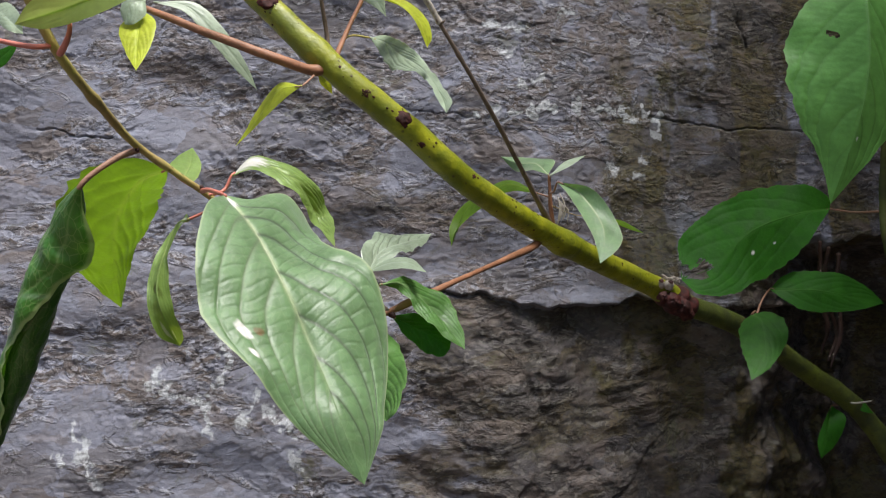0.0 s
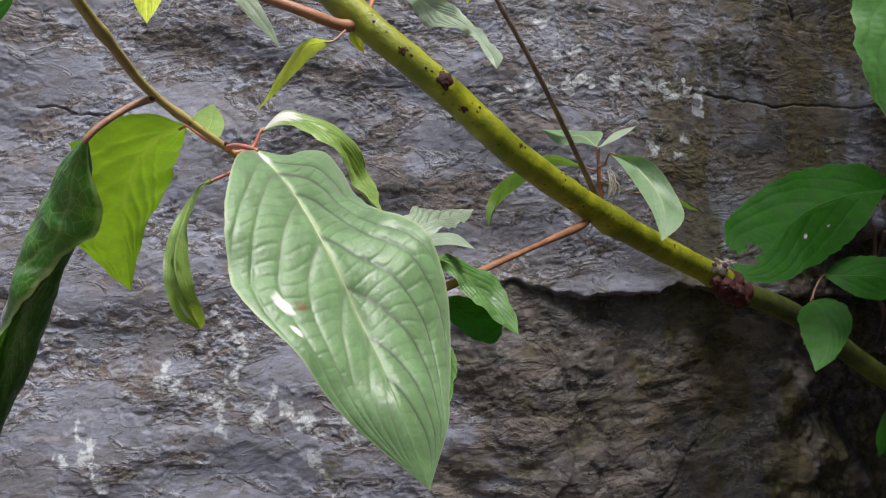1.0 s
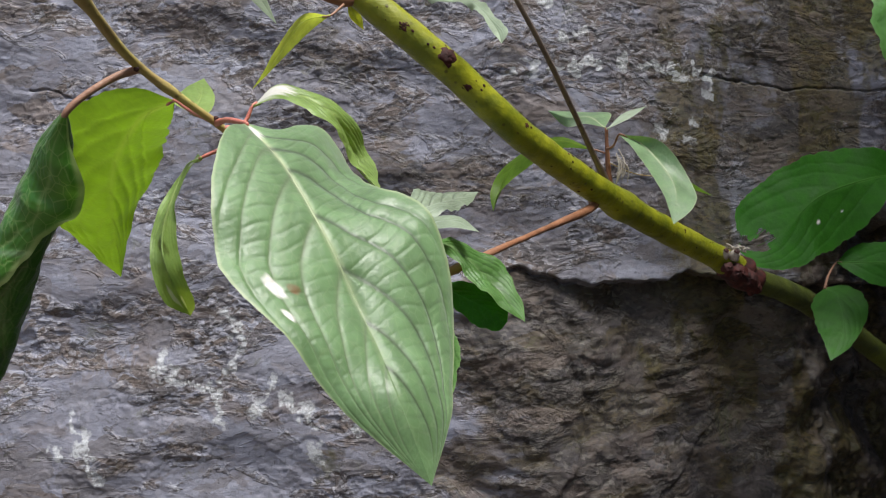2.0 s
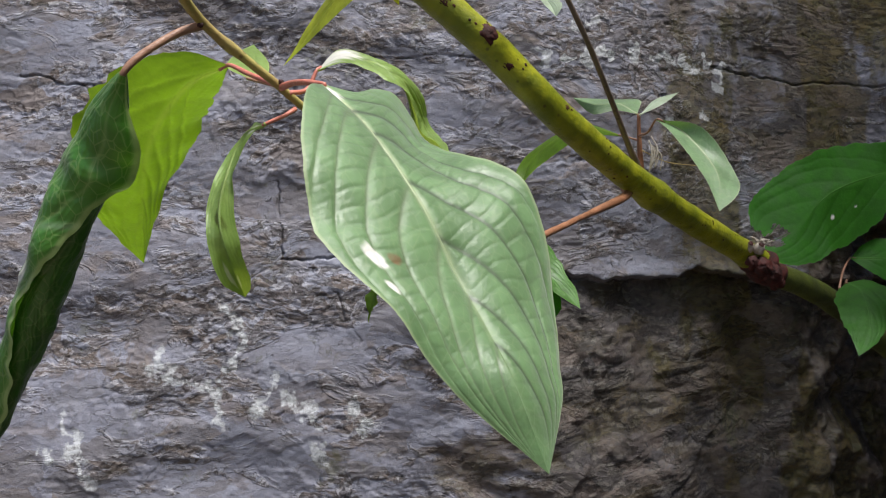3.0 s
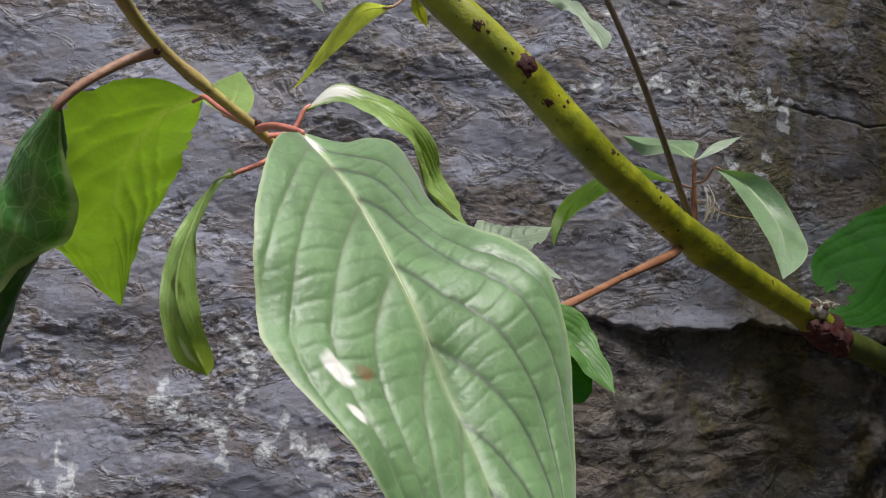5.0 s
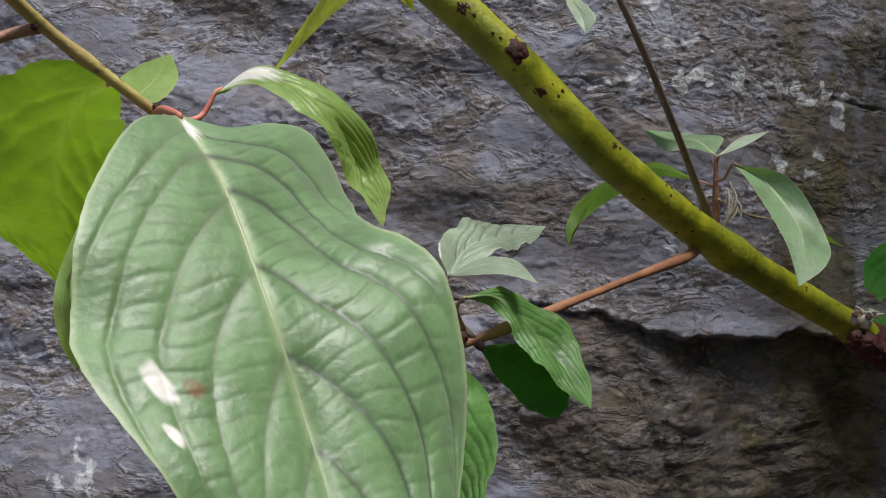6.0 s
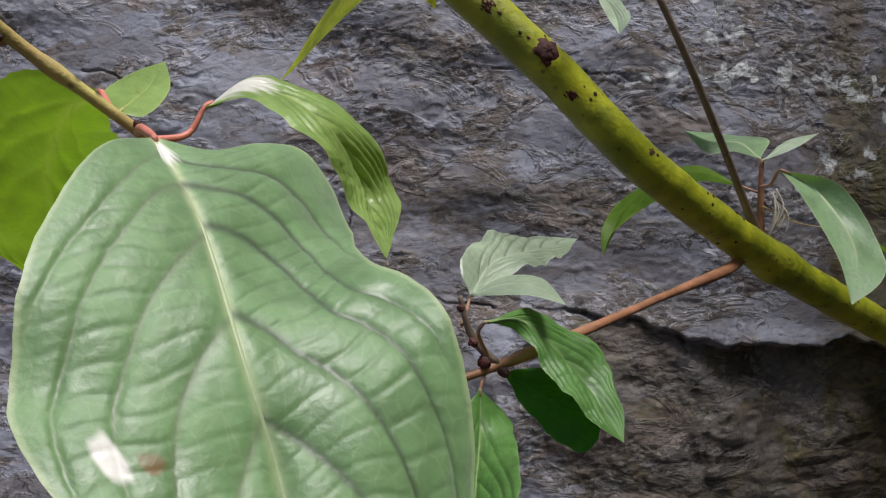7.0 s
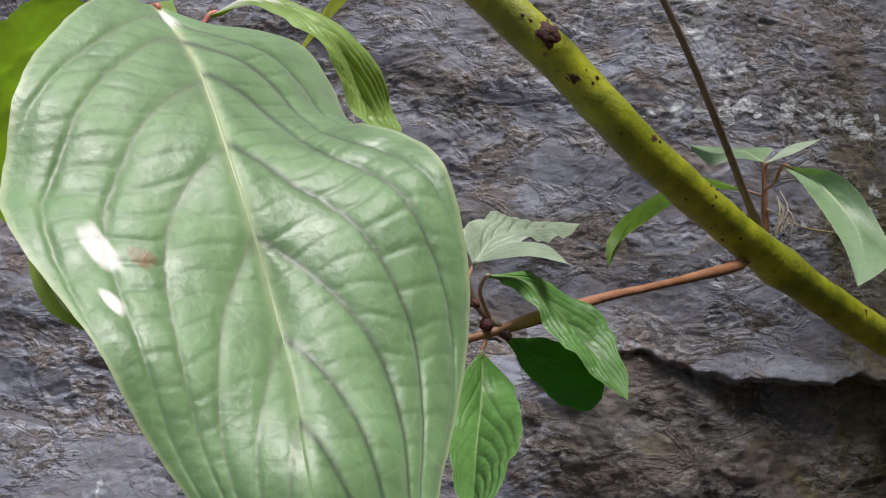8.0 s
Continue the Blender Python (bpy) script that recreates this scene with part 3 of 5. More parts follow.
def rock_face(x, z):
    """Depth of the rock face behind the place (x, z), with its flakes, ledge and cracks, its stains and the shade
    painted below the ledge.
    """
    y = 0.648 + 0.075 * smooth((x - 0.04) / 0.18) + 0.05 * smooth((x - 0.2) / 0.25)
    lx, lz = np.array(LEDGE).T
    under = np.interp(x, lx, lz) + 0.0016 * fbm(x * 90, z * 0 + 3.3, 5, 4) - z
    lip = smooth((x + 0.02) / 0.05)
    y = y + (0.010 * smooth((x - 0.015) / 0.1) + 0.013 * smooth((x - 0.06) / 0.14)) * smooth(under / 0.0022) * (1 - 0.45 * smooth((under - 0.05) / 0.12))
    y = y + 0.0045 * lip * smooth(0.6 + fbm(x * 50, z * 0 + 1.7, 6, 4)) * np.exp(-((under - 0.0012) / 0.0009) ** 2) - 0.002 * lip * np.exp(-(np.maximum(-under, 0) / 0.006) ** 2) * (under < 0.0005)
    # a dark hollow beside the foot of the stem
    y = y + 0.13 * smooth((x - 0.205 + 0.02 * fbm(x * 25, z * 25, 31, 4)) / 0.15) * smooth((1.232 - z + 0.006 * fbm(x * 40, z * 40, 32, 3)) / 0.016)
    warp = 0.012 * fbm(x * 18, z * 18, 40, 3)
    y = y - 0.009 * fbm(x * 5 + 0.7, z * 8 + 2, 11, 3)
    bed = z + 0.006 * fbm(x * 7, z * 9, 61, 3)
    wx, wz = 0.35 * fbm(x * 90, z * 90, 15, 3), 0.3 * fbm(x * 90 + 31, z * 90, 16, 3)
    large, _ = facets(x * 24 + wx, bed * 52 + wz, 3)
    medium, _ = facets(x * 62 + wx * 1.2 + 3, bed * 125 + wz * 1.2, 4)
    small, _ = facets(x * 160 + wx * 1.6, bed * 300 + wz * 1.6 + 5, 6)
    rough_here = 0.30 + 0.65 * smooth(1.6 * fbm(x * 12, z * 24, 77, 4) + 0.4)
    upper_bed = smooth((z - 1.207 + 0.006 * fbm(x * 20, z * 20, 45, 3)) / 0.01)
    rough_here = np.maximum(rough_here, (0.36 + 0.5 * fbm(x * 16, z * 30, 46, 3)) * upper_bed)
    rough_here = np.maximum(rough_here, 0.9 * smooth((z - 1.30) / 0.03) * smooth((x + 0.05) / 0.1)) * (1 - 0.2 * smooth((x - 0.12) / 0.04))
    below = smooth(under / 0.012) * smooth((x + 0.05) / 0.05)
    bend, twist = 0.55 * fbm(x * 9, z * 9, 55, 3), 0.55 * fbm(x * 9 + 7, z * 9, 56, 3)
    shelf = 0.0034 * folded(x * 17 + z * 8 + bend) + 0.0022 * folded(z * 24 - x * 9 + twist) + 0.0013 * folded(x * 33 + z * 31 + 1.6 * bend)
    shelf = shelf + 0.0008 * folded(z * 75 + x * 12 + 3 * twist) * (0.4 + smooth(fbm(x * 20, z * 20, 57, 3) + 0.4)) + 0.0009 * fbm(x * 60, z * 90, 59, 4)
    large = worn(large, 3)
    y = y - shelf * below
    y = y - 0.0009 * large - (0.0006 * medium + 0.00055 * small) * rough_here
    y = y - 0.0007 * rough_here ** 1.5 * terrace(fbm(x * 19 + warp * 20, bed * 44, 21, 4, 0.5), 4.0, 0.25)
    y = y - 0.0003 * rough_here * fbm(x * 260, z * 380, 51, 3, 0.6)
    # slabs split off below the ledge
    cut = (x - 0.076) * 0.9 + (z - 1.135) * -0.35 + 0.010 * fbm(x * 28, z * 28, 8, 4)
    slab = smooth((1.17 - z) / 0.05) * smooth((0.13 - x) / 0.02)
    y = y + 0.0015 * slab * smooth(cut / 0.003)
    cut2 = (x - 0.15) * 0.8 - (z - 1.093) * 0.75 + 0.010 * fbm(x * 26, z * 26, 9, 4)
    y = y + 0.0025 * smooth((1.125 - z) / 0.04) * smooth(cut2 / 0.003) * smooth((x - 0.09) / 0.03)
    crack = np.zeros_like(x)
    wob = 0.0016 * fbm(x * 110, z * 110, 71, 4)
    broken = 0.35 + 0.65 * smooth(fbm(x * 45, z * 45, 73, 2) + 0.55)
    for wide, deep, line in CRACKS:
        d = np.abs(near_line(x + wob, z + 0.8 * wob[::-1, ::-1], line))
        y = y + deep * broken * np.exp(-(d / wide) ** 2)
        crack = np.maximum(crack, 0.7 * min(1, deep / 0.004) * broken ** 2 * np.exp(-(d / (wide * 0.8)) ** 2))
    lime = np.zeros_like(x)
    lxw = x + 0.004 * fbm(x * 130, z * 130, 83, 3)
    lzw = z + 0.004 * fbm(x * 130 + 9, z * 130, 84, 3)
    for group, rad, tall, top in ((LIME_ROW, 0.0036, 0.9, 2.3), (LIME_BLOTS, 0.0068, 0.7, 0.9), (LIME_LOW, 0.0052, 1.6, 0.95)):
        for k, (cx, cz) in enumerate(group):
            rx = rad * (0.92 + 0.2 * math.sin(k * 2.3))
            dx, dz = lxw - cx, lzw - cz
            lime = np.maximum(lime, top * np.exp(-((dx + 0.4 * math.sin(k * 1.7) * dz) / rx) ** 2 - (dz / (rx * tall)) ** 2))
    for line in (LIME_LOW[:3], LIME_LOW[3:6], LIME_LOW[6:8], LIME_LOW[8:10], LIME_LOW[13:16], LIME_ROW[10:13], LIME_BLOTS[1:3]):
        lime = np.maximum(lime, 0.8 * np.exp(-(near_line(lxw, lzw, line) / 0.0022) ** 2))
    lime = lime + 0.25 * smooth((fbm(x * 14, z * 26, 91, 4) - 0.25) / 0.5) * smooth((0.16 - x) / 0.05)
    stain_shade = 0.75 * smooth((x - 0.125 + 0.04 * fbm(x * 11, z * 9, 98, 6)) / 0.09) * (0.62 + 0.75 * fbm(x * 20, z * 9, 95, 4))
    stain_shade = stain_shade + 0.5 * smooth((x - 0.10) / 0.03) * smooth((fbm(x * 26, z * 5, 93, 4) - 0.0) / 0.35)
    # brown rock below the ledge, spread further to paint in the overhang's shade
    stain_shade = stain_shade + 0.9 * smooth(under / 0.006) * smooth((x + 0.0) / 0.17 + 0.5 * fbm(x * 15, z * 22, 97, 5))
    stain_shade = stain_shade + 1.25 * smooth(under / 0.006) * smooth((x + 0.05 + 0.04 * fbm(x * 12, z * 14, 99, 5)) / 0.11)
    stain_shade = stain_shade + (0.2 + 0.3 * fbm(x * 14, z * 32, 47, 4)) * upper_bed * smooth((x + 0.16) / 0.1)
    stain_shade = stain_shade + (-0.05 + 0.3 * fbm(x * 13, z * 30, 49, 4)) * smooth((1.205 - z) / 0.02) * smooth((0.03 - x) / 0.05)
    stain_shade = stain_shade + 0.5 * np.exp(-((x + 0.02) / 0.07) ** 2 - ((z - 1.245) / 0.022) ** 2)
    stain_shade = stain_shade + 0.5 * np.exp(-((x + 0.1) / 0.09) ** 2 - ((z - 1.098) / 0.012) ** 2)
    stain_shade = stain_shade + 0.35 * np.exp(-((x + 0.12) / 0.05) ** 2 - ((z - 1.334) / 0.015) ** 2)
    tint = smooth((x - 0.105 + 0.012 * fbm(x * 30, z * 30, 101, 3)) / 0.025) * smooth(1.7 * fbm(x * 21 + 0.6, z * 6 + 0.4, 102, 5) + 0.45)
    tint = np.maximum(tint, 0.5 * below * smooth(1.6 * fbm(x * 15, z * 22, 103, 5) + 0.1))
    return y, crack, lime, stain_shade, rough_here - 0.5, tint


def graded(lo, hi, start, stop, fine, grow=1.25):
    """Coordinates that are fine between start and stop and widen outwards to lo and hi."""
    core = list(np.arange(start, stop, fine))
    below, above = [start], [stop]
    step = fine
    while below[-1] > lo:
        step = min(step * grow, 0.25)
        below.append(below[-1] - step)
    step = fine
    while above[-1] < hi:
        step = min(step * grow, 0.25)
        above.append(above[-1] + step)
    below[-1], above[-1] = lo, hi
    return np.array(below[:0:-1] + core + above)


def rock_wall():
    xs = graded(-3.0, 3.0, -0.30, 0.345, 0.00062)
    zs = graded(-0.05, 2.6, 1.03, 1.415, 0.00062)
    x, z = np.meshgrid(xs, zs)
    y, crack, lime, stain_shade, rough, tint = rock_face(x, z)
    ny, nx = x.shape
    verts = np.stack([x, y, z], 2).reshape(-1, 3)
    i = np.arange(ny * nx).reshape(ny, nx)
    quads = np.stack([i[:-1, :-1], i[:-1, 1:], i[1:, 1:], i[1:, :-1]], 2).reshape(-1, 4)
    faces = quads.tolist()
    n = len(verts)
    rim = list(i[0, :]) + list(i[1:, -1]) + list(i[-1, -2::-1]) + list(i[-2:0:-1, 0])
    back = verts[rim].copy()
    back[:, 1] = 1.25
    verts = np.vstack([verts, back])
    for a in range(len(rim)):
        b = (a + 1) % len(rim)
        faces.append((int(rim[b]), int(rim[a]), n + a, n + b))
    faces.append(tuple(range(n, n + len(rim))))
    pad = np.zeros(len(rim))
    me = mesh_from("wall_rock", verts, faces, {"crack": np.r_[crack.ravel(), pad], "lime": np.r_[lime.ravel(), pad], "stain_shade": np.r_[stain_shade.ravel(), pad], "rough": np.r_[rough.ravel(), pad], "tint": np.r_[tint.ravel(), pad]})
    me.materials.append(ROCK)
    return tagged(new("wall_rock", me), "grey weathered limestone rock face with white lime marks", "wall", kind="structure")


def ground():
    xs = graded(-60, 60, -3.0, 3.0, 0.1, 1.3)
    zs = graded(-60, 60, -3.0, 1.3, 0.1, 1.3)
    x, y = np.meshgrid(xs, zs)
    h = 0.02 * fbm(x * 1.5, y * 1.5, 3, 4)
    ny, nx = x.shape
    i = np.arange(ny * nx).reshape(ny, nx)
    faces = np.stack([i[:-1, :-1], i[:-1, 1:], i[1:, 1:], i[1:, :-1]], 2).reshape(-1, 4).tolist()
    me = mesh_from("ground", np.stack([x, y, h], 2).reshape(-1, 3), faces)
    me.materials.append(GROUND)
    return tagged(new("ground", me), "bare brown earth at the foot of the rock", "ground", kind="structure")


def unseen_shade_wall():
    """A plain rock return added out of view: it closes the corner and shades the right side."""
    zs, ys = np.linspace(-0.05, 2.62, 60), np.linspace(-1.2, 0.9, 60)
    y, z = np.meshgrid(ys, zs)
    x = 0.40 + 0.17 * smooth((0.72 - y) / 0.55) + 0.015 * fbm(y * 4, z * 6, 19, 4)
    i = np.arange(3600).reshape(60, 60)
    faces = np.stack([i[:-1, 1:], i[:-1, :-1], i[1:, :-1], i[1:, 1:]], 2).reshape(-1, 4).tolist()
    front = np.stack([x, y, z], 2).reshape(-1, 3)
    back = front.copy()
    back[:, 0] = 1.0
    faces += [tuple(3600 + k for k in reversed(f)) for f in faces]
    rim = [int(k) for k in (*i[0, :], *i[1:, -1], *i[-1, -2::-1], *i[-2:0:-1, 0])]
    faces += [(rim[a], rim[(a + 1) % len(rim)], 3600 + rim[(a + 1) % len(rim)], 3600 + rim[a]) for a in range(len(rim))]
    zero = np.zeros(7200)
    me = mesh_from("wall_unseen_shade", np.vstack([front, back]), faces, {"crack": zero, "lime": zero, "stain_shade": zero + 0.6, "rough": zero, "tint": zero})
    me.materials.append(ROCK)
    return tagged(new("wall_unseen_shade", me), "unseen plain grey rock return added to shade the right side", "wall", kind="structure")


ground()
rock_wall()
unseen_shade_wall()

# ---- the dogwood shrub ----
shrub = tagged(new("dogwood_shrub"), "dogwood shrub with olive stems and green veined leaves against rock", "shrub")
shrub.empty_display_size = 0.05

STEM_R = (0.0044, 0.0048, 0.0050, 0.0053, 0.0056, 0.0057, 0.0059, 0.0060, 0.0055)
MAIN = [(-0.150, 0.460, 1.450), (-0.098, 0.446, 1.378), (-0.0504, 0.4340, 1.3267), (-0.0220, 0.4300, 1.2985), (0.0060, 0.4403, 1.2753), (0.0339, 0.4603, 1.2515), (0.0773, 0.5146, 1.2276), (0.1259, 0.5700, 1.2063), (0.1420, 0.5830, 1.1985)]
part("stem", tube_mesh("stem", MAIN, STEM_R, 28, 0.0012, 0.028, ((0.415, 0.012, 0.12), (0.775, 0.016, 0.16), (0.985, 0.02, 0.18)), 1), BARK, shrub, "smooth olive-green stem with dark specks")
OLD = [(0.136, 0.5800, 1.2005), (0.155, 0.5960, 1.1920), (0.1832, 0.6146, 1.1807), (0.2312, 0.6524, 1.1517), (0.2882, 0.6770, 1.1040), (0.350, 0.682, 0.98), (0.400, 0.690, 0.60), (0.410, 0.695, -0.02)]
part("stem", tube_mesh("stem", OLD, (0.0060, 0.0062, 0.0062, 0.0062, 0.0065, 0.008, 0.011, 0.014), 24, 0.002, 0.05, ((0.17, 0.012, 0.25),), 2), BARK_OLD, shrub, "dark mossy lower stem")

TWIG = [(-0.150, 0.455, 1.448), (-0.120, 0.330, 1.405), (-0.0860, 0.2520, 1.3180), (-0.0745, 0.2600, 1.2800), (-0.0690, 0.2850, 1.2640), (-0.0650, 0.3040, 1.2555), (-0.0507, 0.3175, 1.2437), (-0.0399, 0.3290, 1.2338), (-0.030, 0.340, 1.222), (-0.024, 0.348, 1.212)]
part("twig", tube_mesh("twig", TWIG, (0.0024, 0.0022, 0.0017, 0.0016, 0.0015, 0.0015, 0.0014, 0.0012, 0.0009, 0.0006), 14, 0.0012, 0.05, ((0.765, 0.006, 0.35), (0.845, 0.006, 0.3)), 3), TWIG_GREEN, shrub, "thin green-brown twig")
part("twig", tube_mesh("twig", [(-0.0265, 0.4310, 1.3030), (-0.0315, 0.4255, 1.2985), (-0.0489, 0.4150, 1.3034), (-0.0703, 0.4168, 1.3121), (-0.0942, 0.4235, 1.3231), (-0.103, 0.426, 1.327)], (0.0021, 0.0021, 0.0018, 0.0017, 0.0016, 0.001), 14, 0.0012, 0.05, ((0.07, 0.04, 0.25),), 4), TWIG_RED, shrub, "red-brown side twig")
part("twig", tube_mesh("twig", [(0.062, 0.503, 1.231), (0.0600, 0.4920, 1.2268), (0.0368, 0.4553, 1.2176), (0.0195, 0.4230, 1.2110), (-0.0016, 0.4040, 1.2022), (-0.010, 0.398, 1.199)], (0.0018, 0.0016, 0.0011, 0.0011, 0.0013, 0.0009), 14, 0.0012, 0.05, ((0.85, 0.05, 0.3),), 5), TWIG_RED, shrub, "red-brown side twig")
part("twig", tube_mesh("twig", [(-0.002, 0.404, 1.2025), (-0.0075, 0.402, 1.2085), (-0.0105, 0.400, 1.2175)], (0.0011, 0.0009, 0.0006), 10, 0.001, 0.1, (), 6), TWIG_GREY, shrub)
part("twig", tube_mesh("twig", [(0.0715, 0.510, 1.233), (0.0668, 0.5036, 1.2408), (0.0406, 0.4641, 1.2859), (0.0127, 0.4425, 1.3322), (-0.004, 0.430, 1.360)], (0.0014, 0.0011, 0.0010, 0.0009, 0.0008), 12, 0.0012, 0.04, ((0.06, 0.03, 0.35), (0.62, 0.01, 0.3)), 7), TWIG_GREY, shrub, "thin grey-brown twig")
part("twig", tube_mesh("twig", [(0.0715, 0.510, 1.234), (0.0697, 0.5080, 1.2430), (0.0690, 0.5055, 1.2605)], (0.0012, 0.0010, 0.0007), 10, 0.001, 0.12, (), 8), TWIG_RED, shrub)
part("twig", tube_mesh("twig", [(-0.0230, 0.436, 1.303), (-0.0236, 0.4470, 1.3097), (-0.0209, 0.4551, 1.3192), (-0.0142, 0.4599, 1.3347), (-0.010, 0.461, 1.345)], (0.0013, 0.0011, 0.0010, 0.0009, 0.0006), 10, 0.001, 0.1, (), 9), TWIG_RED, shrub)
part("twig", tube_mesh("twig", [(-0.0265, 0.436, 1.304), (-0.0275, 0.4450, 1.3110), (-0.0283, 0.4451, 1.3202), (-0.0301, 0.4400, 1.3350)], (0.0014, 0.0010, 0.0009, 0.0008), 10, 0.001, 0.05, (), 10), TWIG_GREY, shrub)
part("stem", tube_mesh("stem", [(0.352, 0.682, 0.97), (0.315, 0.660, 1.12), (0.2760, 0.622, 1.215), (0.2715, 0.620, 1.250), (0.2705, 0.612, 1.290), (0.262, 0.585, 1.40)], (0.004, 0.0034, 0.0028, 0.0026, 0.0024, 0.002), 14, 0.002, 0.05, (), 11), BARK_OLD, shrub, "dark green side stem")

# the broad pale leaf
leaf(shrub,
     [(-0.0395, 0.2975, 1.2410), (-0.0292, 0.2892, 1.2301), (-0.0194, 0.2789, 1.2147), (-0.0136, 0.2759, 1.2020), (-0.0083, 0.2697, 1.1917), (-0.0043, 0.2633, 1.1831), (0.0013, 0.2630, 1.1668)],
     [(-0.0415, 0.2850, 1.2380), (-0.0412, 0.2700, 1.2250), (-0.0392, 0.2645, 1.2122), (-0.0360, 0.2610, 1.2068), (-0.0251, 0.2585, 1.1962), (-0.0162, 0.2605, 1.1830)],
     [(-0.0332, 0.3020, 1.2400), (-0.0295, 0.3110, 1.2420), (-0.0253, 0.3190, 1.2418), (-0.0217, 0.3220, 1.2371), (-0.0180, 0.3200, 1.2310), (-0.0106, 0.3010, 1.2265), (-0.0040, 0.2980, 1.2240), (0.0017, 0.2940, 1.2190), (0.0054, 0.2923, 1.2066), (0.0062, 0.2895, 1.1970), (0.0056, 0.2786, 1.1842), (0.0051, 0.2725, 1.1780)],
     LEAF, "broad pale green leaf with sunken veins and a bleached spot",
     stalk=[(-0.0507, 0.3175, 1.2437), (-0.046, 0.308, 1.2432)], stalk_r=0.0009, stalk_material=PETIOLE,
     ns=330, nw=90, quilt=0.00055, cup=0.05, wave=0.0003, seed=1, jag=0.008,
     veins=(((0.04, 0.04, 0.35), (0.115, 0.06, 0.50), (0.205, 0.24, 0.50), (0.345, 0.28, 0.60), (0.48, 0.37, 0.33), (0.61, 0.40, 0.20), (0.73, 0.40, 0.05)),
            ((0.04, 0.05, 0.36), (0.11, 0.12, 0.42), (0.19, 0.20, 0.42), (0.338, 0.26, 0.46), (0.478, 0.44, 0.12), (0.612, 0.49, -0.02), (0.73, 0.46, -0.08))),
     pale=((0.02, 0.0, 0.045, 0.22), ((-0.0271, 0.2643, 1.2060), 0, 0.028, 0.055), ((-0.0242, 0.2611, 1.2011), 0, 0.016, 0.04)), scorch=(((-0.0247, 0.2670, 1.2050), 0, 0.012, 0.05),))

# the leaf opposite to it, lit from behind
leaf(shrub,
     [(-0.0648, 0.3330, 1.2518), (-0.0800, 0.3480, 1.2475), (-0.0960, 0.3750, 1.2330), (-0.1100, 0.4250, 1.2050)],
     [(-0.0741, 0.3600, 1.2463), (-0.0850, 0.3850, 1.2389), (-0.0997, 0.4050, 1.2219)],
     [(-0.0759, 0.3350, 1.2558), (-0.0877, 0.3420, 1.2554), (-0.0985, 0.3500, 1.2539), (-0.1092, 0.3600, 1.2464), (-0.1160, 0.3700, 1.2350), (-0.1203, 0.3900, 1.2245), (-0.1167, 0.4000, 1.2180)],
     LEAF_YOUNG, "yellow-green leaf with light shining through it",
     stalk=[(-0.0510, 0.3170, 1.2440), (-0.0585, 0.3240, 1.2479)], stalk_r=0.0008, stalk_material=PETIOLE, rib=0, ns=90, nw=26, pairs=6, quilt=0.0006, cup=0.05, wave=0.0012, jag=0.07, seed=2)

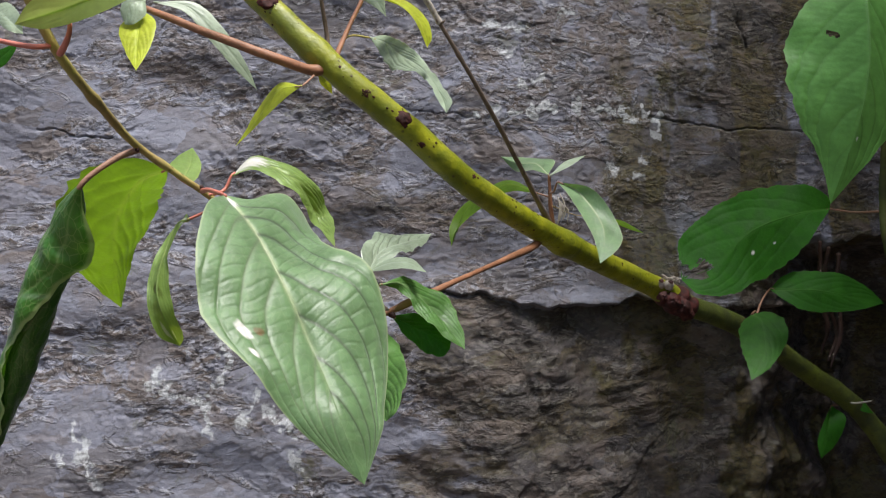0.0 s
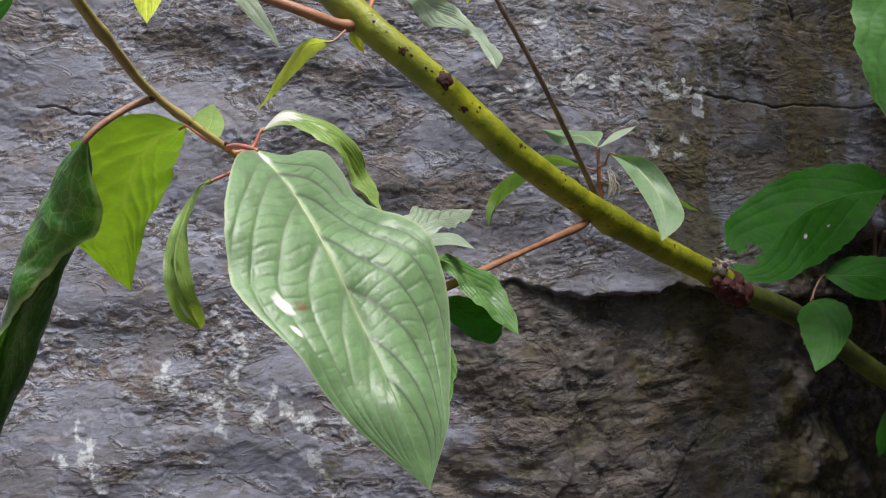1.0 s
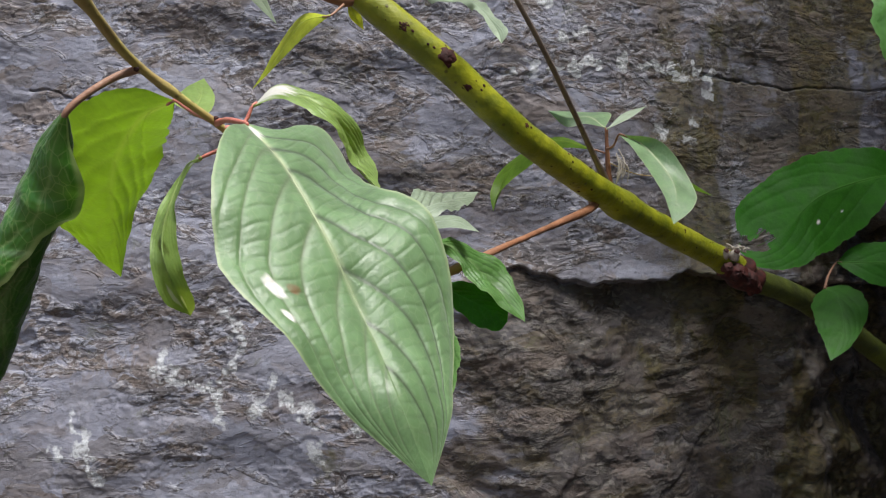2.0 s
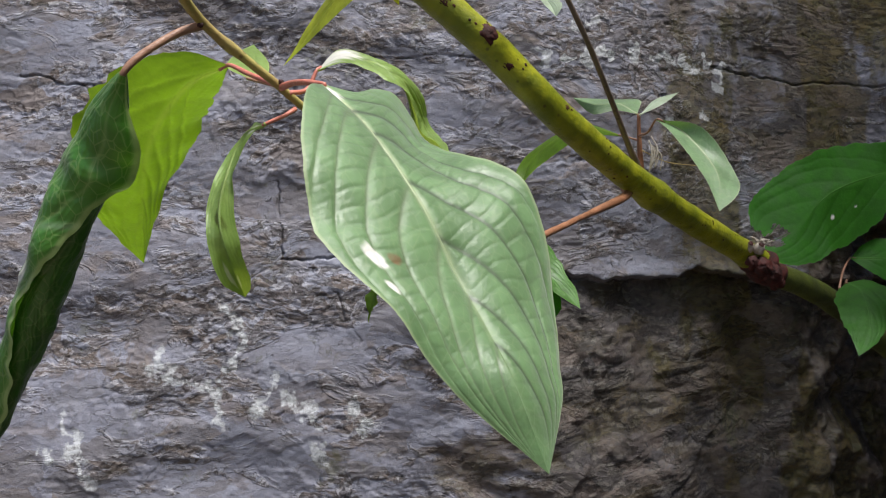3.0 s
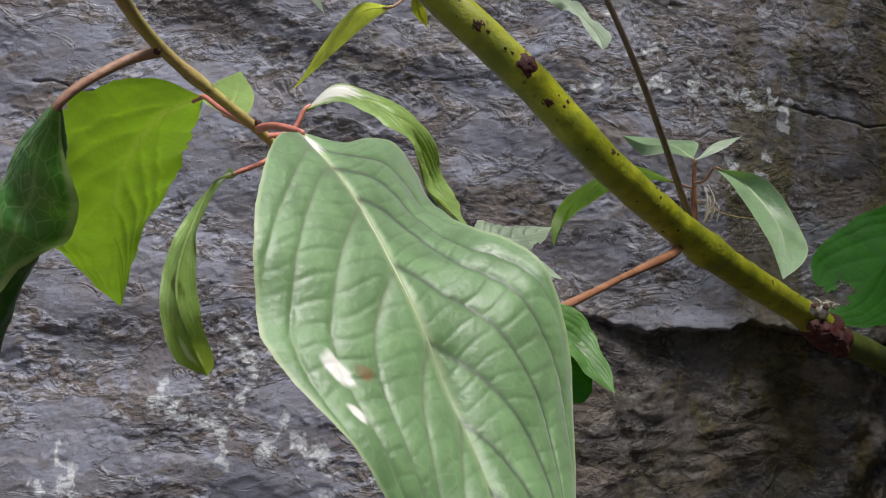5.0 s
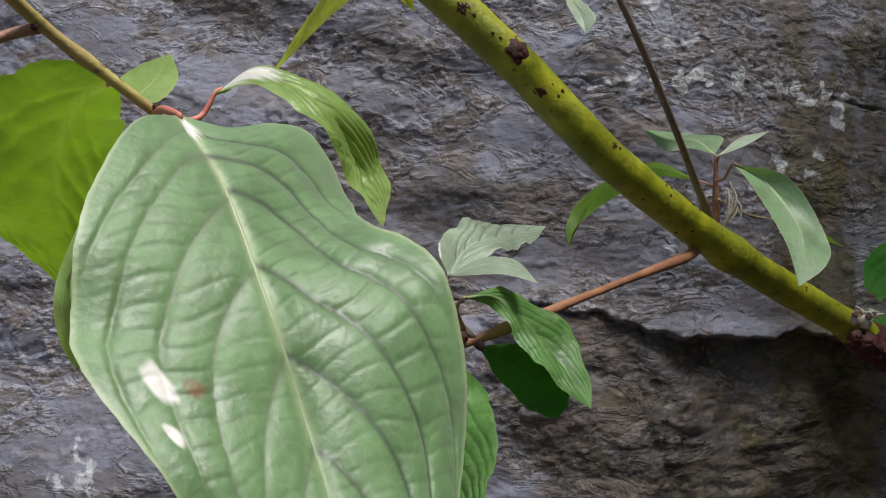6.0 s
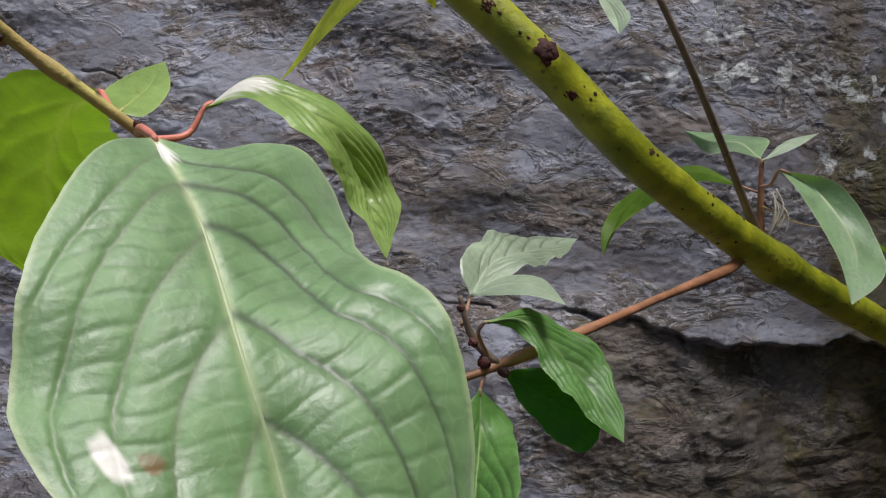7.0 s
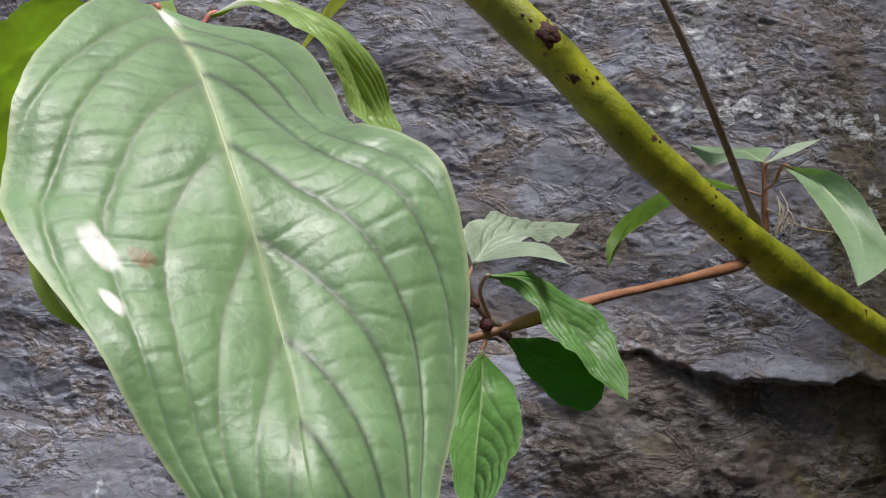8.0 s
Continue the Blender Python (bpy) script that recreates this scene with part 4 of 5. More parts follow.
# the leaf rolled into a tube
def rolled_leaf():
    n, k = 190, 190
    c = spline([(-0.0802, 0.2975, 1.2440), (-0.0900, 0.3120, 1.2300), (-0.1008, 0.3176, 1.2092), (-0.1078, 0.3254, 1.1960), (-0.1238, 0.3375, 1.1685), (-0.1350, 0.3440, 1.1480)], n)
    s, q = np.linspace(0, 1, n)[:, None], np.linspace(0, 1, k)[None]
    r = np.interp(s, (0, 0.08, 0.22, 0.4, 0.6, 0.8, 1.0), (0.0010, 0.0045, 0.0074, 0.0066, 0.0058, 0.0047, 0.0008))
    full = np.clip(r / 0.004, 0, 1)
    t = unit(np.gradient(c, axis=0))
    a = unit(np.cross(t, np.array([0.0, -1.0, 0.0])))
    b = np.cross(t, a)
    turns = 1.45 * 2 * math.pi
    margin = np.interp(s, (0, 0.15, 0.22, 0.28, 0.33, 0.37, 0.42, 0.51, 0.56, 0.66, 0.74, 1.0), (3.5, 3.3, 3.45, 3.95, 4.07, 4.45, 4.71, 5.2, 5.1, 4.43, 4.0, 3.9)) + (0.06 * np.sin(s * 43 + 2.2 * np.sin(s * 19)) + 0.03 * np.sin(s * 117 + 1.7 * np.sin(s * 31))) * smooth((s - 0.28) / 0.1)
    th = margin + turns * (1 - q)
    rr = r * (0.52 + 0.48 * q) * (1 + 0.05 * np.sin(s * 30 + 3 * th) + 0.03 * np.sin(s * 71))
    # the open hood: the free margin stands off near the stalk
    hood = smooth((s - 0.02) / 0.1) * (1 - smooth((s - 0.20) / 0.08))
    rr = rr + hood * 0.0036 * smooth((q - 0.80) / 0.2)
    rr = rr + np.clip((q - 0.94) / 0.06, 0, 1) * (0.0004 + 0.0003 * np.sin(s * 55 + 2 * np.sin(s * 23))) * full
    along = q * 7.5 + 1.2 * s + 0.2 * np.sin(s * 17) + 0.1 * np.sin(s * 41)
    d = np.abs(along - np.round(along))
    rr = rr + 0.0004 * ((2 * d) ** 0.7 - 0.5) * full + 0.0001 * np.sin(s * 160 + 5 * np.sin(q * 40)) * np.sin(q * 120 + 3 * np.sin(s * 33)) * full
    v = c[:, None] + rr[..., None] * (np.cos(th)[..., None] * a[:, None] + np.sin(th)[..., None] * b[:, None])
    i = np.arange(n * k).reshape(n, k)
    faces = np.stack([i[:-1, :-1], i[:-1, 1:], i[1:, 1:], i[1:, :-1]], 2).reshape(-1, 4).tolist()
    vein = 0.35 * np.exp(-(d / 0.05) ** 2) + 0 * s
    vein = np.maximum(vein, np.clip((q - 0.975) / 0.012, 0, 1) + 0 * s)
    pale = np.exp(-((s - 0.465) / 0.045) ** 4 - ((q - 0.915) / 0.025) ** 4)
    pale = np.maximum(pale, 0.2 * np.exp(-((s - 0.335 + 0.25 * (q - 0.93)) / 0.008) ** 2 - ((q - 0.93) / 0.07) ** 2))
    # the inner layer is darkened in colour to stand for its shade
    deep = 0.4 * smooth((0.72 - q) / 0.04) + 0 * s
    me = mesh_from("leaf", v.reshape(-1, 3), faces, {"vein": vein.ravel(), "pale": 0.85 * pale.ravel(), "scorch": 0 * pale.ravel(), "pigment_shade": deep.ravel()})
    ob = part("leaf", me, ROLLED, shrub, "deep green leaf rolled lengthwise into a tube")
    part("petiole", tube_mesh("petiole", [(-0.0650, 0.3050, 1.2553), (-0.0700, 0.3020, 1.2530), (-0.0765, 0.2985, 1.2480), (-0.0802, 0.2975, 1.2440), (-0.0822, 0.300, 1.240)], (0.0010, 0.0009, 0.0008, 0.0008, 0.0005), 10, 0.001, 0.05), PETIOLE_DULL, ob)


rolled_leaf()

# the narrow curled leaf
leaf(shrub,
     [(-0.0539, 0.3150, 1.2353), (-0.0615, 0.3270, 1.2335), (-0.0655, 0.3220, 1.2196), (-0.0645, 0.3200, 1.2086), (-0.0622, 0.3330, 1.1963)],
     [(-0.0590, 0.3210, 1.2325), (-0.0628, 0.3230, 1.2217), (-0.0615, 0.3240, 1.2080), (-0.0600, 0.3290, 1.2000)],
     [(-0.0610, 0.3350, 1.2370), (-0.0680, 0.3260, 1.2230), (-0.0685, 0.3200, 1.2110), (-0.0662, 0.3230, 1.2005)],
     LEAF_LIGHT, "narrow curled yellow-green leaf with a dark spot", stalk=[(-0.0477, 0.3190, 1.2390), (-0.0500, 0.3160, 1.2371)], stalk_r=0.0006, stalk_material=PETIOLE,
     ns=110, nw=18, pairs=6, quilt=0.00014, cup=-0.12, wave=0.0004, ribbed=0.1, scorch=(((-0.0637, 0.3180, 1.2148), 0, 0.03, 0.36),), pale=((0.13, 0.1, 0.06, 0.5), (0.86, 0.35, 0.06, 0.12), (0.90, -0.1, 0.04, 0.1)), seed=3)

# the arching leaf behind the broad one; its whitish base includes a painted highlight
leaf(shrub,
     [(-0.0433, 0.3250, 1.2487), (-0.0370, 0.3300, 1.2535), (-0.0235, 0.3280, 1.2465), (-0.0195, 0.3400, 1.2355), (-0.0110, 0.3160, 1.2262)],
     [(-0.0370, 0.3380, 1.2560), (-0.0215, 0.3420, 1.2480), (-0.0160, 0.3500, 1.2375), (-0.0125, 0.3280, 1.2295)],
     [(-0.0364, 0.3246, 1.2500), (-0.0245, 0.3193, 1.2440), (-0.0188, 0.3260, 1.2345), (-0.0140, 0.3210, 1.2288)],
     LEAF_LIGHT, "arching pale leaf with a yellow-green underside", stalk=[(-0.0490, 0.3185, 1.2425), (-0.0455, 0.3240, 1.2442)], stalk_r=0.0007, stalk_material=PETIOLE,
     ns=130, nw=30, pairs=8, quilt=0.0010, cup=0.08, wave=0.0006, pale=((0.09, 0.0, 0.10, 0.75),), seed=4)

# curled lobe by the twig
leaf(shrub,
     [(-0.0600, 0.3300, 1.2480), (-0.0600, 0.3400, 1.2535), (-0.0618, 0.3520, 1.2605)],
     [(-0.0660, 0.3360, 1.2520), (-0.0650, 0.3450, 1.2570)], [(-0.0565, 0.3330, 1.2480), (-0.0568, 0.3430, 1.2540)],
     LEAF_LIGHT, "small upturned green leaf", stalk=[(-0.0510, 0.3180, 1.2440)], stalk_r=0.0005, ns=30, nw=8, pairs=4, quilt=0.0002, seed=5)

# withered scrap behind the broad leaf
leaf(shrub,
     [(-0.0285, 0.3400, 1.2045), (-0.0312, 0.3350, 1.1985), (-0.0330, 0.3340, 1.1893)],
     [(-0.0322, 0.3360, 1.1990), (-0.0335, 0.3350, 1.1945)], [(-0.0300, 0.3340, 1.1975), (-0.0318, 0.3330, 1.1930)],
     LEAF_YOUNG, "withered narrow leaf scrap", stalk=[(-0.0240, 0.3480, 1.2120)], stalk_r=0.0004, ns=30, nw=6, pairs=3, quilt=0.0003, wave=0.0008, seed=31)

# leaves on the lower side twig
leaf(shrub,
     [(-0.0032, 0.3865, 1.2130), (0.0049, 0.4001, 1.2125), (0.0175, 0.4050, 1.2002), (0.0270, 0.3940, 1.1884)],
     [(0.0060, 0.4080, 1.2151), (0.0216, 0.4136, 1.2054), (0.0265, 0.4020, 1.1945)],
     [(0.0021, 0.3990, 1.2107), (0.0100, 0.3960, 1.2025), (0.0175, 0.3910, 1.1951)],
     LEAF_FRESH, "drooping green puckered leaf", stalk=[(-0.004, 0.403, 1.2045), (-0.0055, 0.395, 1.2100)], stalk_r=0.0006, ns=120, nw=34, pairs=6, quilt=0.0009, cup=0.08, wave=0.0008, jag=0.04, seed=6)
leaf(shrub,
     [(-0.0008, 0.4080, 1.2004), (0.0080, 0.4080, 1.1960), (0.0150, 0.4030, 1.1925), (0.0216, 0.3960, 1.1885)],
     [(0.0060, 0.4150, 1.2010), (0.0150, 0.4120, 1.1990), (0.0215, 0.4030, 1.1935)],
     [(0.0040, 0.4070, 1.1935), (0.0110, 0.4020, 1.1875), (0.0180, 0.3950, 1.1855)],
     LEAF_DEEP, "shaded deep green leaf under the pale one", stalk=[(-0.004, 0.4030, 1.2020)], stalk_r=0.0006, ns=50, nw=14, pairs=6, quilt=0.0006, cup=-0.08, wave=0.0006, jag=0.03, seed=7)
leaf(shrub,
     [(-0.0095, 0.4120, 1.2172), (-0.0055, 0.4230, 1.2255), (0.0045, 0.4360, 1.2295), (0.0142, 0.4498, 1.2325)],
     [(-0.0127, 0.4150, 1.2255), (-0.0090, 0.4380, 1.2325), (-0.0010, 0.4540, 1.2318)],
     [(-0.0040, 0.4150, 1.2205), (0.0030, 0.4220, 1.2245), (0.0100, 0.4380, 1.2270)],
     LEAF_GREY, "small whitish green leaf folded along its midrib", stalk=[(-0.0100, 0.402, 1.2110)], stalk_r=0.0005, ns=110, nw=30, pairs=6, quilt=0.0009, cup=0.1, wave=0.0008, jag=0.04, seed=8)
leaf(shrub,
     [(-0.0094, 0.4110, 1.2174), (-0.0020, 0.4080, 1.2205), (0.0060, 0.4040, 1.2208), (0.0134, 0.3976, 1.2170)],
     [(-0.0020, 0.4110, 1.2222), (0.0070, 0.4090, 1.2224)],
     [(-0.0030, 0.4040, 1.2180), (0.0050, 0.4000, 1.2186)],
     LEAF_GREY, "small grey-green leaf", ns=40, nw=10, pairs=5, quilt=0.0003, seed=9)
leaf(shrub,
     [(-0.0050, 0.4000, 1.1972), (-0.0040, 0.3950, 1.1870), (-0.0030, 0.3800, 1.1780), (0.0005, 0.3500, 1.1690)],
     [(-0.0080, 0.3930, 1.1920), (-0.0085, 0.3820, 1.1820), (-0.0045, 0.3600, 1.1730)],
     [(0.0020, 0.4030, 1.1896), (0.0065, 0.3750, 1.1828), (0.0050, 0.3480, 1.1740)],
     LEAF_FRESH, "hanging green leaf with deep veins", stalk=[(-0.004, 0.403, 1.2020)], stalk_r=0.0006, ns=120, nw=34, pairs=6, quilt=0.0010, cup=0.1, wave=0.0007, jag=0.03, seed=10)

# leaves on the short shoot
leaf(shrub,
     [(0.0706, 0.4810, 1.2553), (0.0800, 0.4780, 1.2500), (0.0885, 0.4650, 1.2340), (0.0848, 0.4490, 1.2186)],
     [(0.0861, 0.4735, 1.2509), (0.0963, 0.4676, 1.2333), (0.0940, 0.4570, 1.2250)],
     [(0.0754, 0.4723, 1.2475), (0.0831, 0.4601, 1.2309)],
     LEAF, "smooth pale green leaf on a short shoot", stalk=[(0.0690, 0.5050, 1.2520), (0.0700, 0.493, 1.2520)], stalk_r=0.0006, ns=50, nw=14, pairs=5, quilt=0.00005, cup=-0.06, ribbed=0.05, seed=11)
leaf(shrub,
     [(0.0685, 0.5060, 1.2608), (0.0640, 0.5230, 1.2675), (0.0560, 0.5340, 1.2690), (0.0478, 0.5424, 1.2732)],
     [(0.0735, 0.5240, 1.2690), (0.0660, 0.5380, 1.2715), (0.0560, 0.5440, 1.2730)],
     [(0.0620, 0.5180, 1.2640), (0.0549, 0.5350, 1.2650)],
     LEAF, "small fresh green leaf on a short shoot", ns=40, nw=10, pairs=4, quilt=0.0002, ribbed=0.2, seed=12)
leaf(shrub,
     [(0.0690, 0.5040, 1.2600), (0.0780, 0.5090, 1.2665), (0.0876, 0.5141, 1.2704)],
     [(0.0770, 0.5110, 1.2672)], [(0.0790, 0.5060, 1.2645)],
     LEAF_GREY, "narrow grey-green leaf on a short shoot", ns=30, nw=6, pairs=4, quilt=0.0001, ribbed=0.2, seed=13)
leaf(shrub,
     [(0.0640, 0.5080, 1.2520), (0.0496, 0.5300, 1.2580), (0.0310, 0.5420, 1.2485), (0.0217, 0.5360, 1.2281)],
     [(0.0500, 0.5400, 1.2610), (0.0290, 0.5480, 1.2500), (0.0210, 0.5400, 1.2380)],
     [(0.0500, 0.5250, 1.2540), (0.0345, 0.5360, 1.2450), (0.0245, 0.5330, 1.2360)],
     LEAF_YOUNG, "long arching green leaf behind the stem", stalk=[(0.0695, 0.507, 1.250)], stalk_r=0.0005, ns=50, nw=10, pairs=5, quilt=0.0002, seed=14)
leaf(shrub,
     [(0.0960, 0.5150, 1.2400), (0.1070, 0.5220, 1.2370), (0.1174, 0.5280, 1.2322)],
     [(0.1060, 0.5230, 1.2385)], [(0.1070, 0.5200, 1.2350)],
     LEAF_YOUNG, "slender green leaf tip", stalk=[(0.0700, 0.506, 1.246), (0.082, 0.512, 1.2415)], stalk_r=0.00025, stalk_material=TWIG_GREEN, ns=24, nw=5, pairs=3, quilt=0.0001, seed=15)

# leaves at the top of the stem
leaf(shrub,
     [(-0.0338, 0.4120, 1.2901), (-0.0440, 0.4180, 1.2895), (-0.0540, 0.4260, 1.2800), (-0.0590, 0.4290, 1.2745), (-0.0640, 0.4295, 1.2690)],
     [(-0.0405, 0.4150, 1.2862), (-0.0505, 0.4210, 1.2790), (-0.0580, 0.4270, 1.2737)],
     [(-0.0447, 0.4220, 1.2928), (-0.0552, 0.4290, 1.2828), (-0.0599, 0.4300, 1.2752)],
     LEAF_LIME, "bright yellow-green leaf with a twisted tip", stalk=[(-0.0300, 0.4180, 1.2950)], stalk_r=0.0005, ns=40, nw=8, pairs=4, quilt=0.0002, seed=16)
leaf(shrub,
     [(-0.0300, 0.4300, 1.2985), (-0.0280, 0.4380, 1.2950), (-0.0256, 0.4420, 1.2912)],
     [(-0.0260, 0.4380, 1.2955)], [(-0.0300, 0.4380, 1.2950)],
     LEAF_LIME, "tiny yellow-green leaf", ns=20, nw=5, pairs=3, quilt=0.0001, seed=17)
leaf(shrub,
     [(-0.0120, 0.4760, 1.3215), (-0.0050, 0.4700, 1.3180), (0.0020, 0.4560, 1.3100), (0.0105, 0.4400, 1.3020), (0.0163, 0.4200, 1.2925), (0.0207, 0.4040, 1.2825), (0.0220, 0.3960, 1.2761)],
     [(-0.0060, 0.4760, 1.3225), (0.0012, 0.4640, 1.3181), (0.0107, 0.4460, 1.3073), (0.0171, 0.4260, 1.2956), (0.0225, 0.4080, 1.2860), (0.0242, 0.3980, 1.2800)],
     [(-0.0070, 0.4670, 1.3120), (-0.0013, 0.4500, 1.3022), (0.0099, 0.4360, 1.2981), (0.0150, 0.4160, 1.2905), (0.0186, 0.4020, 1.2821)],
     LEAF_GREY, "drooping grey-green puckered leaf", stalk=[(-0.0215, 0.4540, 1.3170), (-0.0190, 0.4700, 1.3215)], stalk_r=0.0006, stalk_material=TWIG_GREEN, ns=100, nw=26, pairs=7, quilt=0.0010, cup=0.1, wave=0.0012, jag=0.08, seed=18)
leaf(shrub,
     [(-0.0100, 0.4600, 1.3370), (0.0030, 0.4600, 1.3320), (0.0110, 0.4590, 1.3240), (0.0137, 0.4580, 1.3128)],
     [(0.0040, 0.4700, 1.3365), (0.0130, 0.4690, 1.3285), (0.0158, 0.4640, 1.3190)],
     [(0.0010, 0.4520, 1.3310), (0.0085, 0.4500, 1.3235)],
     LEAF_LIME, "bright yellow-green leaf", stalk=[(-0.0130, 0.4600, 1.3380)], stalk_r=0.0005, ns=36, nw=8, pairs=4, quilt=0.0002, seed=19)
leaf(shrub,
     [(-0.0135, 0.4570, 1.3340), (-0.0080, 0.4550, 1.3330), (-0.0035, 0.4550, 1.3260)],
     [(-0.0080, 0.4550, 1.3300)], [(-0.0050, 0.4550, 1.3350)],
     LEAF_GREY, "small whitish leaf", ns=24, nw=6, pairs=3, quilt=0.0003, seed=20)
leaf(shrub,
     [(-0.0985, 0.423, 1.3235), (-0.0976, 0.412, 1.3113), (-0.0948, 0.4, 1.2953)],
     [(-0.0914, 0.416, 1.3171), (-0.0913, 0.407, 1.3053)], [(-0.1059, 0.416, 1.3156), (-0.1009, 0.407, 1.3039)],
     LEAF_LIME, "bright yellow heart-shaped leaf with light shining through it", ns=40, nw=12, pairs=5, quilt=0.0004, seed=21)
leaf(shrub,
     [(-0.0960, 0.4180, 1.3260), (-0.1000, 0.4140, 1.3240), (-0.1030, 0.4140, 1.3160)],
     [(-0.0950, 0.4150, 1.3200), (-0.0990, 0.4130, 1.3160)], [(-0.1000, 0.4160, 1.3290), (-0.1050, 0.4150, 1.3230)],
     LEAF_GREY, "small curled whitish leaf", ns=30, nw=8, pairs=4, quilt=0.0006, cup=0.15, seed=22)
leaf(shrub,
     [(-0.0950, 0.4260, 1.3275), (-0.0828, 0.4300, 1.3264), (-0.0727, 0.4300, 1.3160), (-0.0620, 0.4320, 1.3030), (-0.0555, 0.4340, 1.2925)],
     [(-0.0800, 0.4320, 1.3285), (-0.0690, 0.4320, 1.3185), (-0.0600, 0.4330, 1.3040)],
     [(-0.0830, 0.4280, 1.3235), (-0.0740, 0.4290, 1.3130), (-0.0640, 0.4310, 1.3010)],
     LEAF_GREY, "long pale drooping leaf", ns=44, nw=8, pairs=5, quilt=0.0003, seed=23)
leaf(shrub,
     [(-0.0450, 0.2560, 1.2925), (-0.0560, 0.2510, 1.2865), (-0.0660, 0.2490, 1.2822), (-0.0778, 0.2500, 1.2793)],
     [(-0.0530, 0.2500, 1.2905), (-0.0640, 0.2470, 1.2880), (-0.0730, 0.2480, 1.2843)],
     [(-0.0510, 0.2500, 1.2845), (-0.0600, 0.2480, 1.2798), (-0.0700, 0.2490, 1.2778)],
     LEAF_BACKLIT, "pale yellow-green leaf close to the eye", stalk=[(-0.0740, 0.2600, 1.2800), (-0.0600, 0.2600, 1.2960)], stalk_r=0.0006, ns=40, nw=12, pairs=5, quilt=0.0001, ribbed=0.25, seed=24)
part("petiole", tube_mesh("petiole", [(-0.0738, 0.2615, 1.2765), (-0.0770, 0.2600, 1.2760), (-0.0830, 0.2600, 1.2770), (-0.0900, 0.2610, 1.2790)], (0.0007, 0.0007, 0.0006, 0.0005), 10, 0.001, 0.04), PETIOLE, shrub)

# leaves and stalks that only show at the edge of the view
leaf(shrub,
     [(-0.1581, 0.4500, 1.3214), (-0.1629, 0.4500, 1.3263), (-0.1744, 0.4600, 1.3362)],
     [(-0.1576, 0.4400, 1.3197), (-0.1673, 0.4500, 1.3252)], [(-0.1585, 0.4500, 1.3286), (-0.1682, 0.4600, 1.3373)],
     LEAF_GREY, "small whitish leaf", ns=30, nw=8, pairs=4, quilt=0.0004, seed=41)
leaf(shrub,
     [(-0.1481, 0.4200, 1.3112), (-0.1516, 0.4200, 1.3077), (-0.1607, 0.4200, 1.3005)],
     [(-0.1518, 0.4200, 1.3099), (-0.1572, 0.4200, 1.3072)], [(-0.1491, 0.4200, 1.3076), (-0.1539, 0.4200, 1.3019)],
     LEAF_DEEP, "dark green leaf", ns=30, nw=8, pairs=4, quilt=0.0003, seed=42)
part("petiole", tube_mesh("petiole", [(-0.0706, 0.2590, 1.2738), (-0.0687, 0.2570, 1.2753), (-0.0664, 0.2540, 1.2776), (-0.0654, 0.2520, 1.2799)], (0.0009, 0.0008, 0.0007, 0.0005), 10, 0.001, 0.05), PETIOLE, shrub)

# leaves by the dark foot of the stem
leaf(shrub,
     [(0.2340, 0.5400, 1.3600), (0.2303, 0.5300, 1.3457), (0.2290, 0.5250, 1.3163), (0.2230, 0.5250, 1.2850), (0.2097, 0.5300, 1.2448)],
     [(0.2560, 0.5450, 1.3400), (0.2580, 0.5450, 1.3150), (0.2500, 0.5400, 1.2880), (0.2300, 0.5330, 1.2660)],
     [(0.2050, 0.5400, 1.3500), (0.1915, 0.5350, 1.3260), (0.1890, 0.5300, 1.3080), (0.1945, 0.5280, 1.2860), (0.2050, 0.5290, 1.2660)],
     LEAF_MID, "large smooth green leaf with a small hole", stalk=[(0.2640, 0.590, 1.382), (0.2480, 0.560, 1.376)], stalk_r=0.0009, rib=0.0003,
     ns=170, nw=50, pairs=5, quilt=0.00045, cup=-0.04, wave=0.0009, jag=0.035, holes=((0.33, 0.5, 0.008, 0.09),), pale=((0.72, -0.1, 0.008, 0.03),), ribbed=0.6, seed=25)
leaf(shrub,
     [(0.2600, 0.6760, 1.2482), (0.2350, 0.6650, 1.2450), (0.2060, 0.6580, 1.2350), (0.1820, 0.6520, 1.2150), (0.1600, 0.6480, 1.2060)],
     [(0.2459, 0.6600, 1.2339), (0.2370, 0.6580, 1.2236), (0.2229, 0.6550, 1.2117), (0.2053, 0.6500, 1.2034), (0.1913, 0.6450, 1.1967), (0.1687, 0.6400, 1.1975)],
     [(0.2590, 0.6760, 1.2560), (0.2430, 0.6750, 1.2640), (0.2180, 0.6720, 1.2630), (0.1960, 0.6680, 1.2565), (0.1745, 0.6650, 1.2440), (0.1610, 0.6600, 1.2290)],
     LEAF_DEEP, "broad dark green leaf eaten away near its tip", stalk=[(0.2715, 0.6240, 1.2440), (0.2680, 0.6550, 1.2450)], stalk_r=0.0008,
     ns=150, nw=44, pairs=5, quilt=0.00022, cup=-0.05, wave=0.0012, jag=0.04, holes=((0.90, 0.02, 0.06, 0.30), (0.84, 0.15, 0.03, 0.16), (0.94, 0.55, 0.03, 0.5)), pale=((0.55, -0.4, 0.01, 0.035), (0.42, -0.45, 0.006, 0.02)), ribbed=0.3, seed=26)
